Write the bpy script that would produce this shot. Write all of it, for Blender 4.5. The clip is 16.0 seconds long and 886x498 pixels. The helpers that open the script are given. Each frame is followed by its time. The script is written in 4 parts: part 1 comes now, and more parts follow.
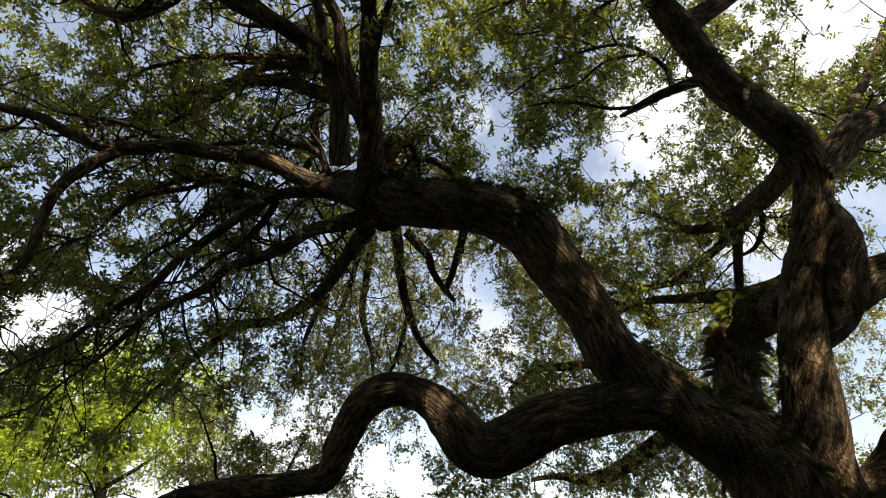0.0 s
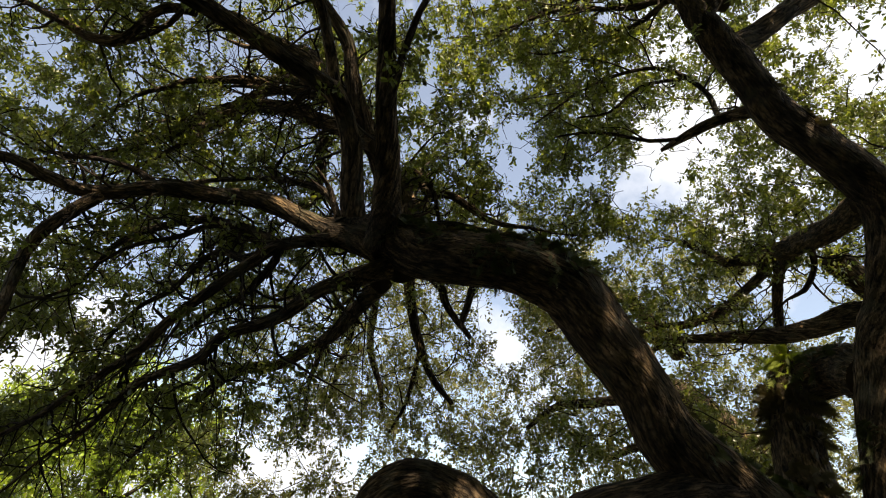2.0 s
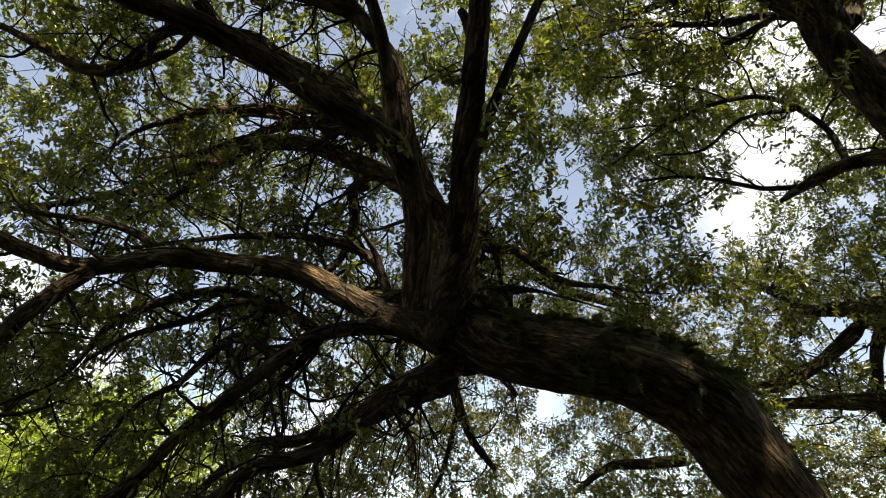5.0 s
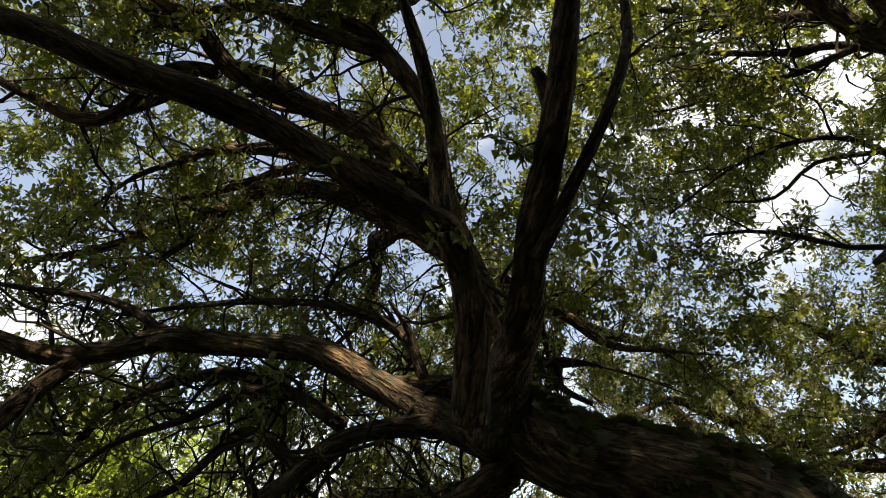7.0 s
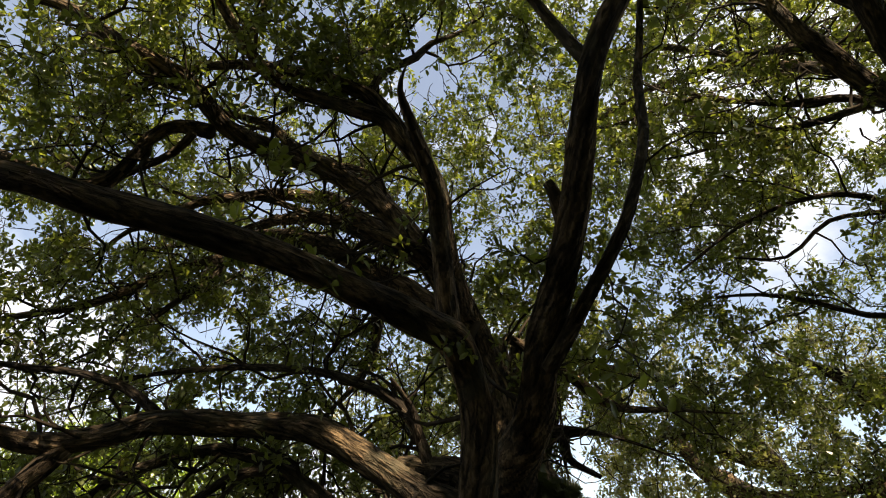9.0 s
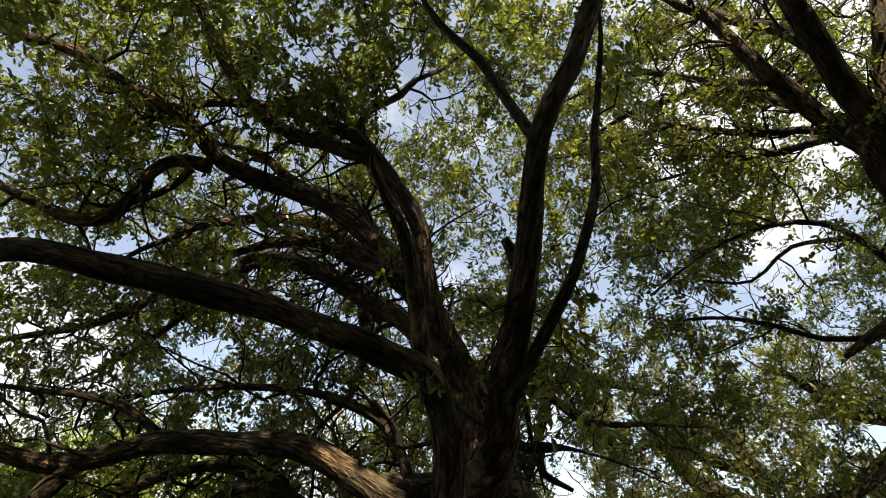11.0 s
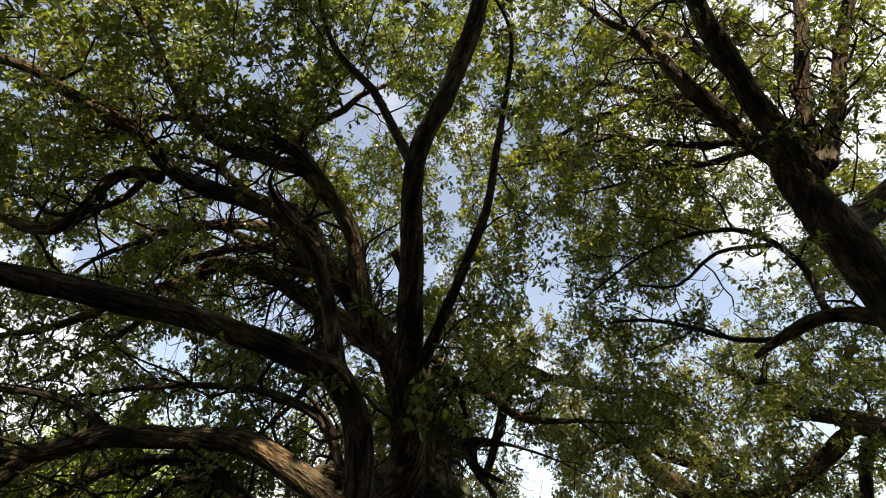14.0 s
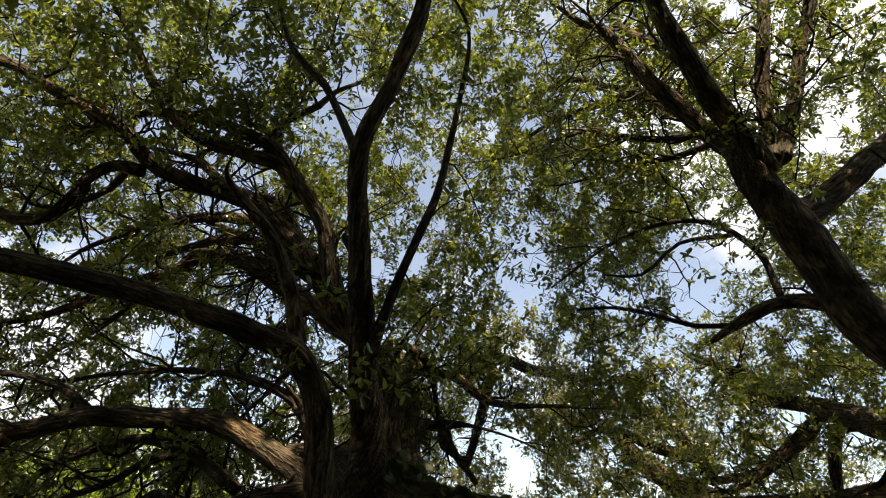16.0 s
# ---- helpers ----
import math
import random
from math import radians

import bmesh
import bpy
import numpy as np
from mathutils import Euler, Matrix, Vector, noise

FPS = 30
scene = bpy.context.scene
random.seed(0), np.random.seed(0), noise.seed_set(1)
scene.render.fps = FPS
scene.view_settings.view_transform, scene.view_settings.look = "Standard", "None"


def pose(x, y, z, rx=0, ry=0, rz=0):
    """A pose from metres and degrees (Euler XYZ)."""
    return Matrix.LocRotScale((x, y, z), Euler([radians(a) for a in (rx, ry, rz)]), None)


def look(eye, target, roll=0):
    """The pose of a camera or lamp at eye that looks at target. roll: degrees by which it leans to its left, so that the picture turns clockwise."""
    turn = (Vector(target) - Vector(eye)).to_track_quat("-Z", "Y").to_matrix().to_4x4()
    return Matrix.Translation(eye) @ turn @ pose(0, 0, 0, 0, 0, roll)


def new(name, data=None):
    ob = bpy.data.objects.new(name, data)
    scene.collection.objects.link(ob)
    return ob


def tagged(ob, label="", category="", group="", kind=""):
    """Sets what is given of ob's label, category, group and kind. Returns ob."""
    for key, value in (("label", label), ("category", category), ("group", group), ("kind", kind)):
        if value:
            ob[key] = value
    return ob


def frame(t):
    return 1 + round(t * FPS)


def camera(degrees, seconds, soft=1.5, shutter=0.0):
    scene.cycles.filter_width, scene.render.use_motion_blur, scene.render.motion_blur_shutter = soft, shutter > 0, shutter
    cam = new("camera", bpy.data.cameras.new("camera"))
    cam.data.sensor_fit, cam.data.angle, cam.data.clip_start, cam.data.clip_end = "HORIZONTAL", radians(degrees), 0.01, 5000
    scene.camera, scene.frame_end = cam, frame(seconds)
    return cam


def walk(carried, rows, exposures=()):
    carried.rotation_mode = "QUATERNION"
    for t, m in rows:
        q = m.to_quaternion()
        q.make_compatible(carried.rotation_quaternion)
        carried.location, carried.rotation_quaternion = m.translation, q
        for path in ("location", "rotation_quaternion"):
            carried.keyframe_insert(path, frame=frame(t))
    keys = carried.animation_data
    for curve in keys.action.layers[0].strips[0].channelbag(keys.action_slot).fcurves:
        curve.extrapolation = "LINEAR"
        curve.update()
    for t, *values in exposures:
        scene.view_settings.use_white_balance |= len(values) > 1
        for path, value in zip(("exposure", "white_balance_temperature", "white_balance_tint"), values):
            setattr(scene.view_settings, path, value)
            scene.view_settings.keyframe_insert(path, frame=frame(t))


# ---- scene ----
cam = camera(78.5, 16.0, soft=1.05)
METRES, EYE, TILT, LEAN, TURN = 4.5, 1.6, 25.0, 0.0, 0.0
ROWS = [
    (0.0, 0.0, 0.0, 0.0, 0.0, 0.0, 0.0),
    (0.5, -0.0069, 0.0296, 0.0233, 0.04, 0.07, 0.01),
    (1.0, -0.0143, 0.062, 0.0519, 0.04, 0.13, 0.03),
    (1.5, -0.0263, 0.0951, 0.0766, 0.08, 0.2, 0.05),
    (2.0, -0.0434, 0.1291, 0.0998, 0.16, 0.26, 0.08),
    (2.5, -0.0632, 0.1633, 0.1222, 0.24, 0.31, 0.12),
    (3.0, -0.0842, 0.1987, 0.142, 0.29, 0.37, 0.17),
    (3.5, -0.1041, 0.2344, 0.1588, 0.34, 0.42, 0.16),
    (4.0, -0.124, 0.272, 0.1802, 0.36, 0.44, 0.18),
    (6.5, -0.2038, 0.4421, 0.3019, 0.77, 1.02, 0.39),
    (7.0, -0.2169, 0.4681, 0.3277, 0.87, 1.19, 0.43),
    (7.5, -0.2287, 0.4897, 0.353, 0.88, 1.38, 0.44),
    (8.0, -0.231, 0.5015, 0.3864, 0.87, 1.45, 0.42),
    (8.5, -0.2267, 0.5013, 0.4097, 0.9, 1.49, 0.37),
    (9.0, -0.2219, 0.4926, 0.425, 0.89, 1.53, 0.34),
    (11.5, -0.1804, 0.4254, 0.4756, 0.78, 1.59, 0.36),
    (12.0, -0.1646, 0.4174, 0.4822, 0.71, 1.61, 0.37),
    (12.5, -0.145, 0.4088, 0.4857, 0.69, 1.62, 0.38),
    (13.0, -0.1256, 0.3987, 0.4833, 0.65, 1.57, 0.35),
    (13.5, -0.107, 0.39, 0.4797, 0.61, 1.56, 0.36),
    (14.0, -0.0894, 0.3806, 0.4773, 0.57, 1.54, 0.33),
    (14.5, -0.0733, 0.3703, 0.4728, 0.52, 1.5, 0.31),
    (15.0, -0.0582, 0.3597, 0.4674, 0.5, 1.47, 0.28),
    (15.5, -0.0436, 0.3503, 0.4634, 0.54, 1.44, 0.3),
    (16.0, -0.0292, 0.342, 0.4607, 0.82, 1.37, 0.39),
]
walk(cam, [(t, pose(0, 0, EYE, TILT, LEAN, TURN) @ pose(METRES * x, METRES * y, METRES * z, 90 + pitch, roll, yaw)) for t, x, y, z, yaw, pitch, roll in ROWS], [(0.0, 1.0, 8500, 13), (16.0, 1.0, 8500, 13)])

# ---------------------------------------------------------------- light
SUN_AZ, SUN_EL = 158.0, 56.0
world = bpy.data.worlds.new("world")
scene.world = world
world.use_nodes = True
wn, wl = world.node_tree.nodes, world.node_tree.links
sky = wn.new("ShaderNodeTexSky")
sky.sky_type, sky.sun_disc = "NISHITA", False
sky.sun_elevation, sky.sun_rotation = radians(SUN_EL), radians(SUN_AZ)
sky.air_density, sky.dust_density, sky.ozone_density = 0.9, 0.3, 1.4
# fair-weather clouds over the whole sky; sky colour looked up higher to dim the skyline
coord = wn.new("ShaderNodeTexCoord")
sky_lift = wn.new("ShaderNodeMapping")
sky_lift.inputs["Location"].default_value, sky_lift.inputs["Scale"].default_value = (0, 0, 0.1), (1, 1, 0.9)
wl.new(coord.outputs["Generated"], sky_lift.inputs["Vector"])
wl.new(sky_lift.outputs[0], sky.inputs["Vector"])
puff = wn.new("ShaderNodeTexNoise")
puff.inputs["Scale"].default_value, puff.inputs["Detail"].default_value, puff.inputs["Roughness"].default_value = 2.6, 8.0, 0.55
shift = wn.new("ShaderNodeMapping")
shift.inputs["Location"].default_value = (0.35, 0.1, 0.0)
wl.new(coord.outputs["Generated"], shift.inputs["Vector"])
wl.new(shift.outputs[0], puff.inputs["Vector"])
bank = wn.new("ShaderNodeSeparateXYZ")
wl.new(coord.outputs["Generated"], bank.inputs[0])
# a bank of cloud stands high in the east and low in the west
rise = wn.new("ShaderNodeMath")
rise.operation, rise.inputs[1].default_value = "SUBTRACT", 0.33
wl.new(bank.outputs["Z"], rise.inputs[0])
lean = wn.new("ShaderNodeMath")
lean.operation = "MULTIPLY"
wl.new(bank.outputs["X"], lean.inputs[0])
wl.new(rise.outputs[0], lean.inputs[1])
more = wn.new("ShaderNodeMath")
more.operation, more.inputs[1].default_value = "MULTIPLY_ADD", 1.5
wl.new(lean.outputs[0], more.inputs[0])
wl.new(puff.outputs["Fac"], more.inputs[2])
edge = wn.new("ShaderNodeValToRGB")
edge.color_ramp.elements[0].position, edge.color_ramp.elements[1].position = 0.53, 0.65
edge.color_ramp.elements[0].color = (0.16, 0.16, 0.16, 1)
wl.new(more.outputs[0], edge.inputs["Fac"])
cloudy = wn.new("ShaderNodeMix")
cloudy.data_type = "RGBA"
cloudy.inputs["B"].default_value = (3.4, 4.05, 5.2, 1)
wl.new(edge.outputs["Color"], cloudy.inputs["Factor"])
wl.new(sky.outputs[0], cloudy.inputs["A"])
wl.new(cloudy.outputs["Result"], wn["Background"].inputs[0])
wn["Background"].inputs[1].default_value = 0.15
sun = new("sun", bpy.data.lights.new("sun", "SUN"))
sun.data.energy, sun.data.angle, sun.data.color = 5.0, radians(0.5), (1, 0.93, 0.8)
sun_dir = Vector((math.sin(radians(SUN_AZ)) * math.cos(radians(SUN_EL)), math.cos(radians(SUN_AZ)) * math.cos(radians(SUN_EL)), math.sin(radians(SUN_EL))))
sun.matrix_world = look(sun_dir * 60, (0, 0, 0))


# ---------------------------------------------------------------- materials
def material(name):
    m = bpy.data.materials.new(name)
    m.use_nodes = True
    return m, m.node_tree.nodes, m.node_tree.links, m.node_tree.nodes["Principled BSDF"]


def ramp(nodes, *stops):
    r = nodes.new("ShaderNodeValToRGB")
    while len(r.color_ramp.elements) < len(stops):
        r.color_ramp.elements.new(0.5)
    for el, (at, c) in zip(r.color_ramp.elements, stops):
        el.position, el.color = at, (*c, 1)
    return r


def bark_material(name, dark, mid, pale):
    """Furrowed bark: ridges run along the limb, whose UV map is in metres (round, along)."""
    m, n, l, p = material(name)
    uv = n.new("ShaderNodeTexCoord")
    long = n.new("ShaderNodeMapping")
    long.inputs["Scale"].default_value = (1, 0.42, 1)
    l.new(uv.outputs["UV"], long.inputs["Vector"])
    warp = n.new("ShaderNodeTexNoise")
    warp.inputs["Scale"].default_value, warp.inputs["Detail"].default_value = 9, 5
    l.new(long.outputs[0], warp.inputs["Vector"])
    bent = n.new("ShaderNodeVectorMath")
    bent.operation = "MULTIPLY_ADD"
    bent.inputs[1].default_value = (0.11, 0.11, 0.11)
    l.new(warp.outputs["Color"], bent.inputs[0])
    l.new(long.outputs[0], bent.inputs[2])
    plates = n.new("ShaderNodeTexVoronoi")
    plates.feature = "DISTANCE_TO_EDGE"
    plates.inputs["Scale"].default_value = 27
    l.new(bent.outputs[0], plates.inputs["Vector"])
    grain = n.new("ShaderNodeTexNoise")
    grain.inputs["Scale"].default_value, grain.inputs["Detail"].default_value = 70, 6
    l.new(long.outputs[0], grain.inputs["Vector"])
    blotch = n.new("ShaderNodeTexNoise")
    blotch.inputs["Scale"].default_value, blotch.inputs["Detail"].default_value = 4.5, 5
    l.new(uv.outputs["Object"], blotch.inputs["Vector"])
    height = n.new("ShaderNodeMath")
    height.operation = "MULTIPLY_ADD"
    cut = n.new("ShaderNodeMath")
    cut.operation, cut.inputs[1].default_value = "MINIMUM", 0.22
    l.new(plates.outputs["Distance"], cut.inputs[0])
    height.inputs[1].default_value = 0.9
    l.new(cut.outputs[0], height.inputs[0])
    furrow = n.new("ShaderNodeTexNoise")
    furrow.inputs["Scale"].default_value, furrow.inputs["Detail"].default_value, furrow.inputs["Distortion"].default_value = 36, 5, 0.8
    ridges = n.new("ShaderNodeMapping")
    ridges.inputs["Scale"].default_value = (1, 0.2, 1)
    l.new(uv.outputs["UV"], ridges.inputs["Vector"])
    l.new(ridges.outputs[0], furrow.inputs["Vector"])
    rough = n.new("ShaderNodeMath")
    rough.operation, rough.inputs[1].default_value = "MULTIPLY_ADD", 2.2
    faint = n.new("ShaderNodeMath")
    faint.operation, faint.inputs[1].default_value = "MULTIPLY", 0.35
    l.new(grain.outputs["Fac"], faint.inputs[0])
    l.new(furrow.outputs["Fac"], rough.inputs[0])
    l.new(faint.outputs[0], rough.inputs[2])
    l.new(rough.outputs[0], height.inputs[2])
    tone = ramp(n, (0.5, dark), (0.72, mid), (0.95, pale))
    mixf = n.new("ShaderNodeMath")
    mixf.operation, mixf.inputs[1].default_value = "MULTIPLY", 0.5
    l.new(height.outputs[0], mixf.inputs[0])
    l.new(mixf.outputs[0], tone.inputs["Fac"])
    lichen = ramp(n, (0.56, (0, 0, 0)), (0.72, (1, 1, 1)))
    l.new(blotch.outputs["Fac"], lichen.inputs["Fac"])
    over = n.new("ShaderNodeMix")
    over.data_type = "RGBA"
    over.inputs["B"].default_value = (0.15, 0.142, 0.1, 1)
    part_of = n.new("ShaderNodeMath")
    part_of.operation, part_of.inputs[1].default_value = "MULTIPLY", 0.45
    l.new(lichen.outputs["Color"], part_of.inputs[0])
    l.new(part_of.outputs[0], over.inputs["Factor"])
    # broad random patches vary the bark from darker to lighter and warmer
    patch = n.new("ShaderNodeTexNoise")
    patch.inputs["Scale"].default_value, patch.inputs["Detail"].default_value = 2.4, 4
    l.new(uv.outputs["Object"], patch.inputs["Vector"])
    patch_tone = ramp(n, (0.35, (0.45, 0.45, 0.47)), (0.65, (1.3, 1.18, 1.0)))
    l.new(patch.outputs["Fac"], patch_tone.inputs["Fac"])
    patched = n.new("ShaderNodeMix")
    patched.data_type, patched.blend_type = "RGBA", "MULTIPLY"
    patched.inputs["Factor"].default_value = 1.0
    l.new(tone.outputs["Color"], patched.inputs["A"])
    l.new(patch_tone.outputs["Color"], patched.inputs["B"])
    l.new(patched.outputs["Result"], over.inputs["A"])
    l.new(over.outputs["Result"], p.inputs["Base Color"])
    bump = n.new("ShaderNodeBump")
    bump.inputs["Strength"].default_value, bump.inputs["Distance"].default_value = 1.0, 0.022
    l.new(height.outputs[0], bump.inputs["Height"])
    l.new(bump.outputs[0], p.inputs["Normal"])
    p.inputs["Roughness"].default_value = 0.9
    p.inputs["Specular IOR Level"].default_value = 0.2
    return m


def leaf_material(name, low, high, thin, gloss=0.3):
    """Leathery leaves: diffuse top, light through the blade, each leaf a little different."""
    m, n, l, p = material(name)
    geo = n.new("ShaderNodeNewGeometry")
    tone = ramp(n, (0.0, low), (0.55, high), (0.95, tuple(c * 1.25 for c in high)), (1.0, (0.15, 0.11, 0.04)))
    l.new(geo.outputs["Random Per Island"], tone.inputs["Fac"])
    l.new(tone.outputs["Color"], p.inputs["Base Color"])
    p.inputs["Roughness"].default_value = gloss
    p.inputs["Specular IOR Level"].default_value = 0.55
    glow = n.new("ShaderNodeBsdfTranslucent")
    through_tone = ramp(n, (0.0, tuple(c * 0.7 for c in thin)), (0.95, thin), (1.0, (0.3, 0.22, 0.06)))
    l.new(geo.outputs["Random Per Island"], through_tone.inputs["Fac"])
    l.new(through_tone.outputs["Color"], glow.inputs["Color"])
    mix = n.new("ShaderNodeMixShader")
    # old blades are thick, young ones let more light through
    shuffle, age = n.new("ShaderNodeMath"), n.new("ShaderNodeMapRange")
    shuffle.operation, shuffle.inputs[1].default_value = "MULTIPLY", 7.3
    part_of = n.new("ShaderNodeMath")
    part_of.operation = "FRACT"
    l.new(geo.outputs["Random Per Island"], shuffle.inputs[0])
    l.new(shuffle.outputs[0], part_of.inputs[0])
    l.new(part_of.outputs[0], age.inputs["Value"])
    age.inputs["To Min"].default_value, age.inputs["To Max"].default_value = 0.14, 0.5
    l.new(age.outputs[0], mix.inputs[0])
    l.new(p.outputs[0], mix.inputs[1])
    l.new(glow.outputs[0], mix.inputs[2])
    l.new(mix.outputs[0], n["Material Output"].inputs[0])
    return m


def grass_material():
    m, n, l, p = material("grass")
    uv = n.new("ShaderNodeTexCoord")
    fine, wide = n.new("ShaderNodeTexNoise"), n.new("ShaderNodeTexNoise")
    fine.inputs["Scale"].default_value, fine.inputs["Detail"].default_value = 9, 8
    wide.inputs["Scale"].default_value = 0.25
    l.new(uv.outputs["Object"], fine.inputs["Vector"])
    l.new(uv.outputs["Object"], wide.inputs["Vector"])
    a = ramp(n, (0.3, (0.014, 0.017, 0.007)), (0.7, (0.04, 0.045, 0.017)))
    b = ramp(n, (0.4, (0.0, 0.0, 0.0)), (0.65, (1, 1, 1)))
    l.new(fine.outputs["Fac"], a.inputs["Fac"])
    l.new(wide.outputs["Fac"], b.inputs["Fac"])
    mix = n.new("ShaderNodeMix")
    mix.data_type = "RGBA"
    mix.inputs["B"].default_value = (0.05, 0.037, 0.024, 1)
    l.new(b.outputs["Color"], mix.inputs["Factor"])
    l.new(a.outputs["Color"], mix.inputs["A"])
    l.new(mix.outputs["Result"], p.inputs["Base Color"])
    bump = n.new("ShaderNodeBump")
    bump.inputs["Strength"].default_value, bump.inputs["Distance"].default_value = 0.8, 0.05
    l.new(fine.outputs["Fac"], bump.inputs["Height"])
    l.new(bump.outputs[0], p.inputs["Normal"])
    p.inputs["Roughness"].default_value = 0.95
    return m


BARK = bark_material("oak_bark", (0.01, 0.008, 0.006), (0.085, 0.064, 0.044), (0.3, 0.225, 0.15))
TWIG = bark_material("twig_bark", (0.011, 0.009, 0.007), (0.06, 0.047, 0.034), (0.18, 0.145, 0.11))
LEAF = leaf_material("oak_leaf", (0.032, 0.04, 0.017), (0.115, 0.135, 0.046), (0.43, 0.52, 0.07))
FAR_LEAF = leaf_material("far_oak_leaf", (0.043, 0.048, 0.018), (0.145, 0.147, 0.045), (0.48, 0.48, 0.085))
FRESH_LEAF = leaf_material("fresh_leaf", (0.09, 0.14, 0.015), (0.25, 0.34, 0.032), (0.5, 0.63, 0.065))
FERN = leaf_material("fern", (0.015, 0.025, 0.008), (0.045, 0.058, 0.018), (0.12, 0.15, 0.03), 0.6)
BRIGHT_FERN = leaf_material("bright_fern", (0.07, 0.1, 0.012), (0.17, 0.22, 0.025), (0.36, 0.44, 0.05), 0.5)
DRY_FERN = leaf_material("dry_fern", (0.025, 0.018, 0.008), (0.075, 0.06, 0.022), (0.14, 0.11, 0.035), 0.7)
GRASS = grass_material()


# ---------------------------------------------------------------- mesh helpers
def mesh_object(name, verts, faces, mat, parent=None, uvs=None, smooth=True):
    me = bpy.data.meshes.new(name)
    me.from_pydata(verts, [], faces)
    me.materials.append(mat)
    if smooth:
        me.polygons.foreach_set("use_smooth", np.ones(len(me.polygons), bool))
    if uvs is not None:
        layer = me.uv_layers.new(name="UVMap")
        layer.data.foreach_set("uv", np.asarray(uvs, np.float32).ravel())
    ob = new(name, me)
    ob.parent = parent
    return ob


def quad_mesh(name, verts, quads, mat, parent=None, smooth=False):
    """A mesh from numpy arrays: verts (n, 3), quads (m, 4)."""
    me = bpy.data.meshes.new(name)
    me.vertices.add(len(verts))
    me.vertices.foreach_set("co", verts.astype(np.float32).ravel())
    me.loops.add(quads.size)
    me.loops.foreach_set("vertex_index", quads.astype(np.int32).ravel())
    me.polygons.add(len(quads))
    me.polygons.foreach_set("loop_start", np.arange(0, quads.size, 4, dtype=np.int32))
    me.polygons.foreach_set("loop_total", np.full(len(quads), 4, np.int32))
    if smooth:
        me.polygons.foreach_set("use_smooth", np.ones(len(quads), bool))
    me.update(calc_edges=True)
    me.materials.append(mat)
    ob = new(name, me)
    ob.parent = parent
    return ob


def spline(nodes, step):
    """Catmull-Rom through nodes of (x, y, z, radius), about one sample every step metres."""
    a = np.array(nodes, float)
    a = np.vstack([2 * a[0] - a[1], a, 2 * a[-1] - a[-2]])
    out = []
    for i in range(1, len(a) - 2):
        n = max(2, int(np.linalg.norm(a[i + 1, :3] - a[i, :3]) / step))
        for k in range(n):
            u = k / n
            out.append(0.5 * (2 * a[i] + (a[i + 1] - a[i - 1]) * u + (2 * a[i - 1] - 5 * a[i] + 4 * a[i + 1] - a[i + 2]) * u * u
                              + (3 * a[i] - a[i - 1] - 3 * a[i + 1] + a[i + 2]) * u ** 3))
    out.append(a[-2])
    out = np.array(out)
    out[:, 3] = np.clip(out[:, 3], 0.003, a[:, 3].max())
    return out


def limb(name, nodes, mat, parent, seed, gnarl=1.0, coarse=False):
    """A tapered limb with swellings, knots and furrows; its UV map is in metres."""
    rad = max(n[3] for n in nodes)
    step = 0.03 if rad > 0.07 else 0.07 if rad > 0.03 else 0.11
    sides = 36 if rad > 0.12 else 20 if rad > 0.07 else 9 if rad > 0.03 else 6
    if coarse:
        step, sides = 0.3, 8
    path = spline(nodes, step)
    verts, faces, uvs = [], [], []
    side = Vector((0.31, 0.22, 1)).cross(Vector(path[1][:3] - path[0][:3])).normalized()
    along, run = [], 0.0
    for i, p in enumerate(path):
        run += np.linalg.norm(p[:3] - path[i - 1][:3]) if i else 0
        along.append(run)
        d = Vector(path[min(i + 1, len(path) - 1)][:3] - path[max(i - 1, 0)][:3]).normalized()
        side = (side - d * side.dot(d)).normalized()
        up = d.cross(side)
        # a slow wander so that no limb is a smooth pipe
        wob = noise.noise_vector(Vector((run * 2.2, seed * 3.1, 0))) * min(0.35 * p[3], 0.025) * gnarl
        for k in range(sides):
            a = 2 * math.pi * k / sides
            ring = side * math.cos(a) + up * math.sin(a)
            q = Vector((math.cos(a) * 1.3, math.sin(a) * 1.3, run * 1.6 / max(p[3] * 6, 0.35) + seed * 7))
            r = p[3] * (1 + 0.16 * gnarl * noise.noise(q))
            if rad > 0.07:
                f = noise.noise(Vector((math.cos(a) * p[3] * 26, math.sin(a) * p[3] * 26, run * 7 + seed)))
                r += 0.009 * min(1, p[3] / 0.15) * (abs(f) * 2 - 0.4)
            verts.append(Vector(p[:3]) + wob + ring * r)
    n = len(path)
    for i in range(n - 1):
        for k in range(sides):
            faces.append((i * sides + k, i * sides + (k + 1) % sides, (i + 1) * sides + (k + 1) % sides, (i + 1) * sides + k))
            u0, u1 = (2 * math.pi * max(path[i][3], 0.02) * j / sides for j in (k, k + 1))
            uvs += [(u0, along[i]), (u1, along[i]), (u1, along[i + 1]), (u0, along[i + 1])]
    tip = len(verts)
    verts.append(Vector(path[-1][:3]))
    foot = len(verts)
    verts.append(Vector(path[0][:3]))
    for k in range(sides):
        faces.append(((n - 1) * sides + k, (n - 1) * sides + (k + 1) % sides, tip))
        faces.append(((k + 1) % sides, k, foot))
        uvs += [(0, 0)] * 6
    return mesh_object(name, verts, faces, mat, parent, uvs), path


def unit(v):
    return v / np.maximum(np.linalg.norm(v, axis=-1, keepdims=True), 1e-9)


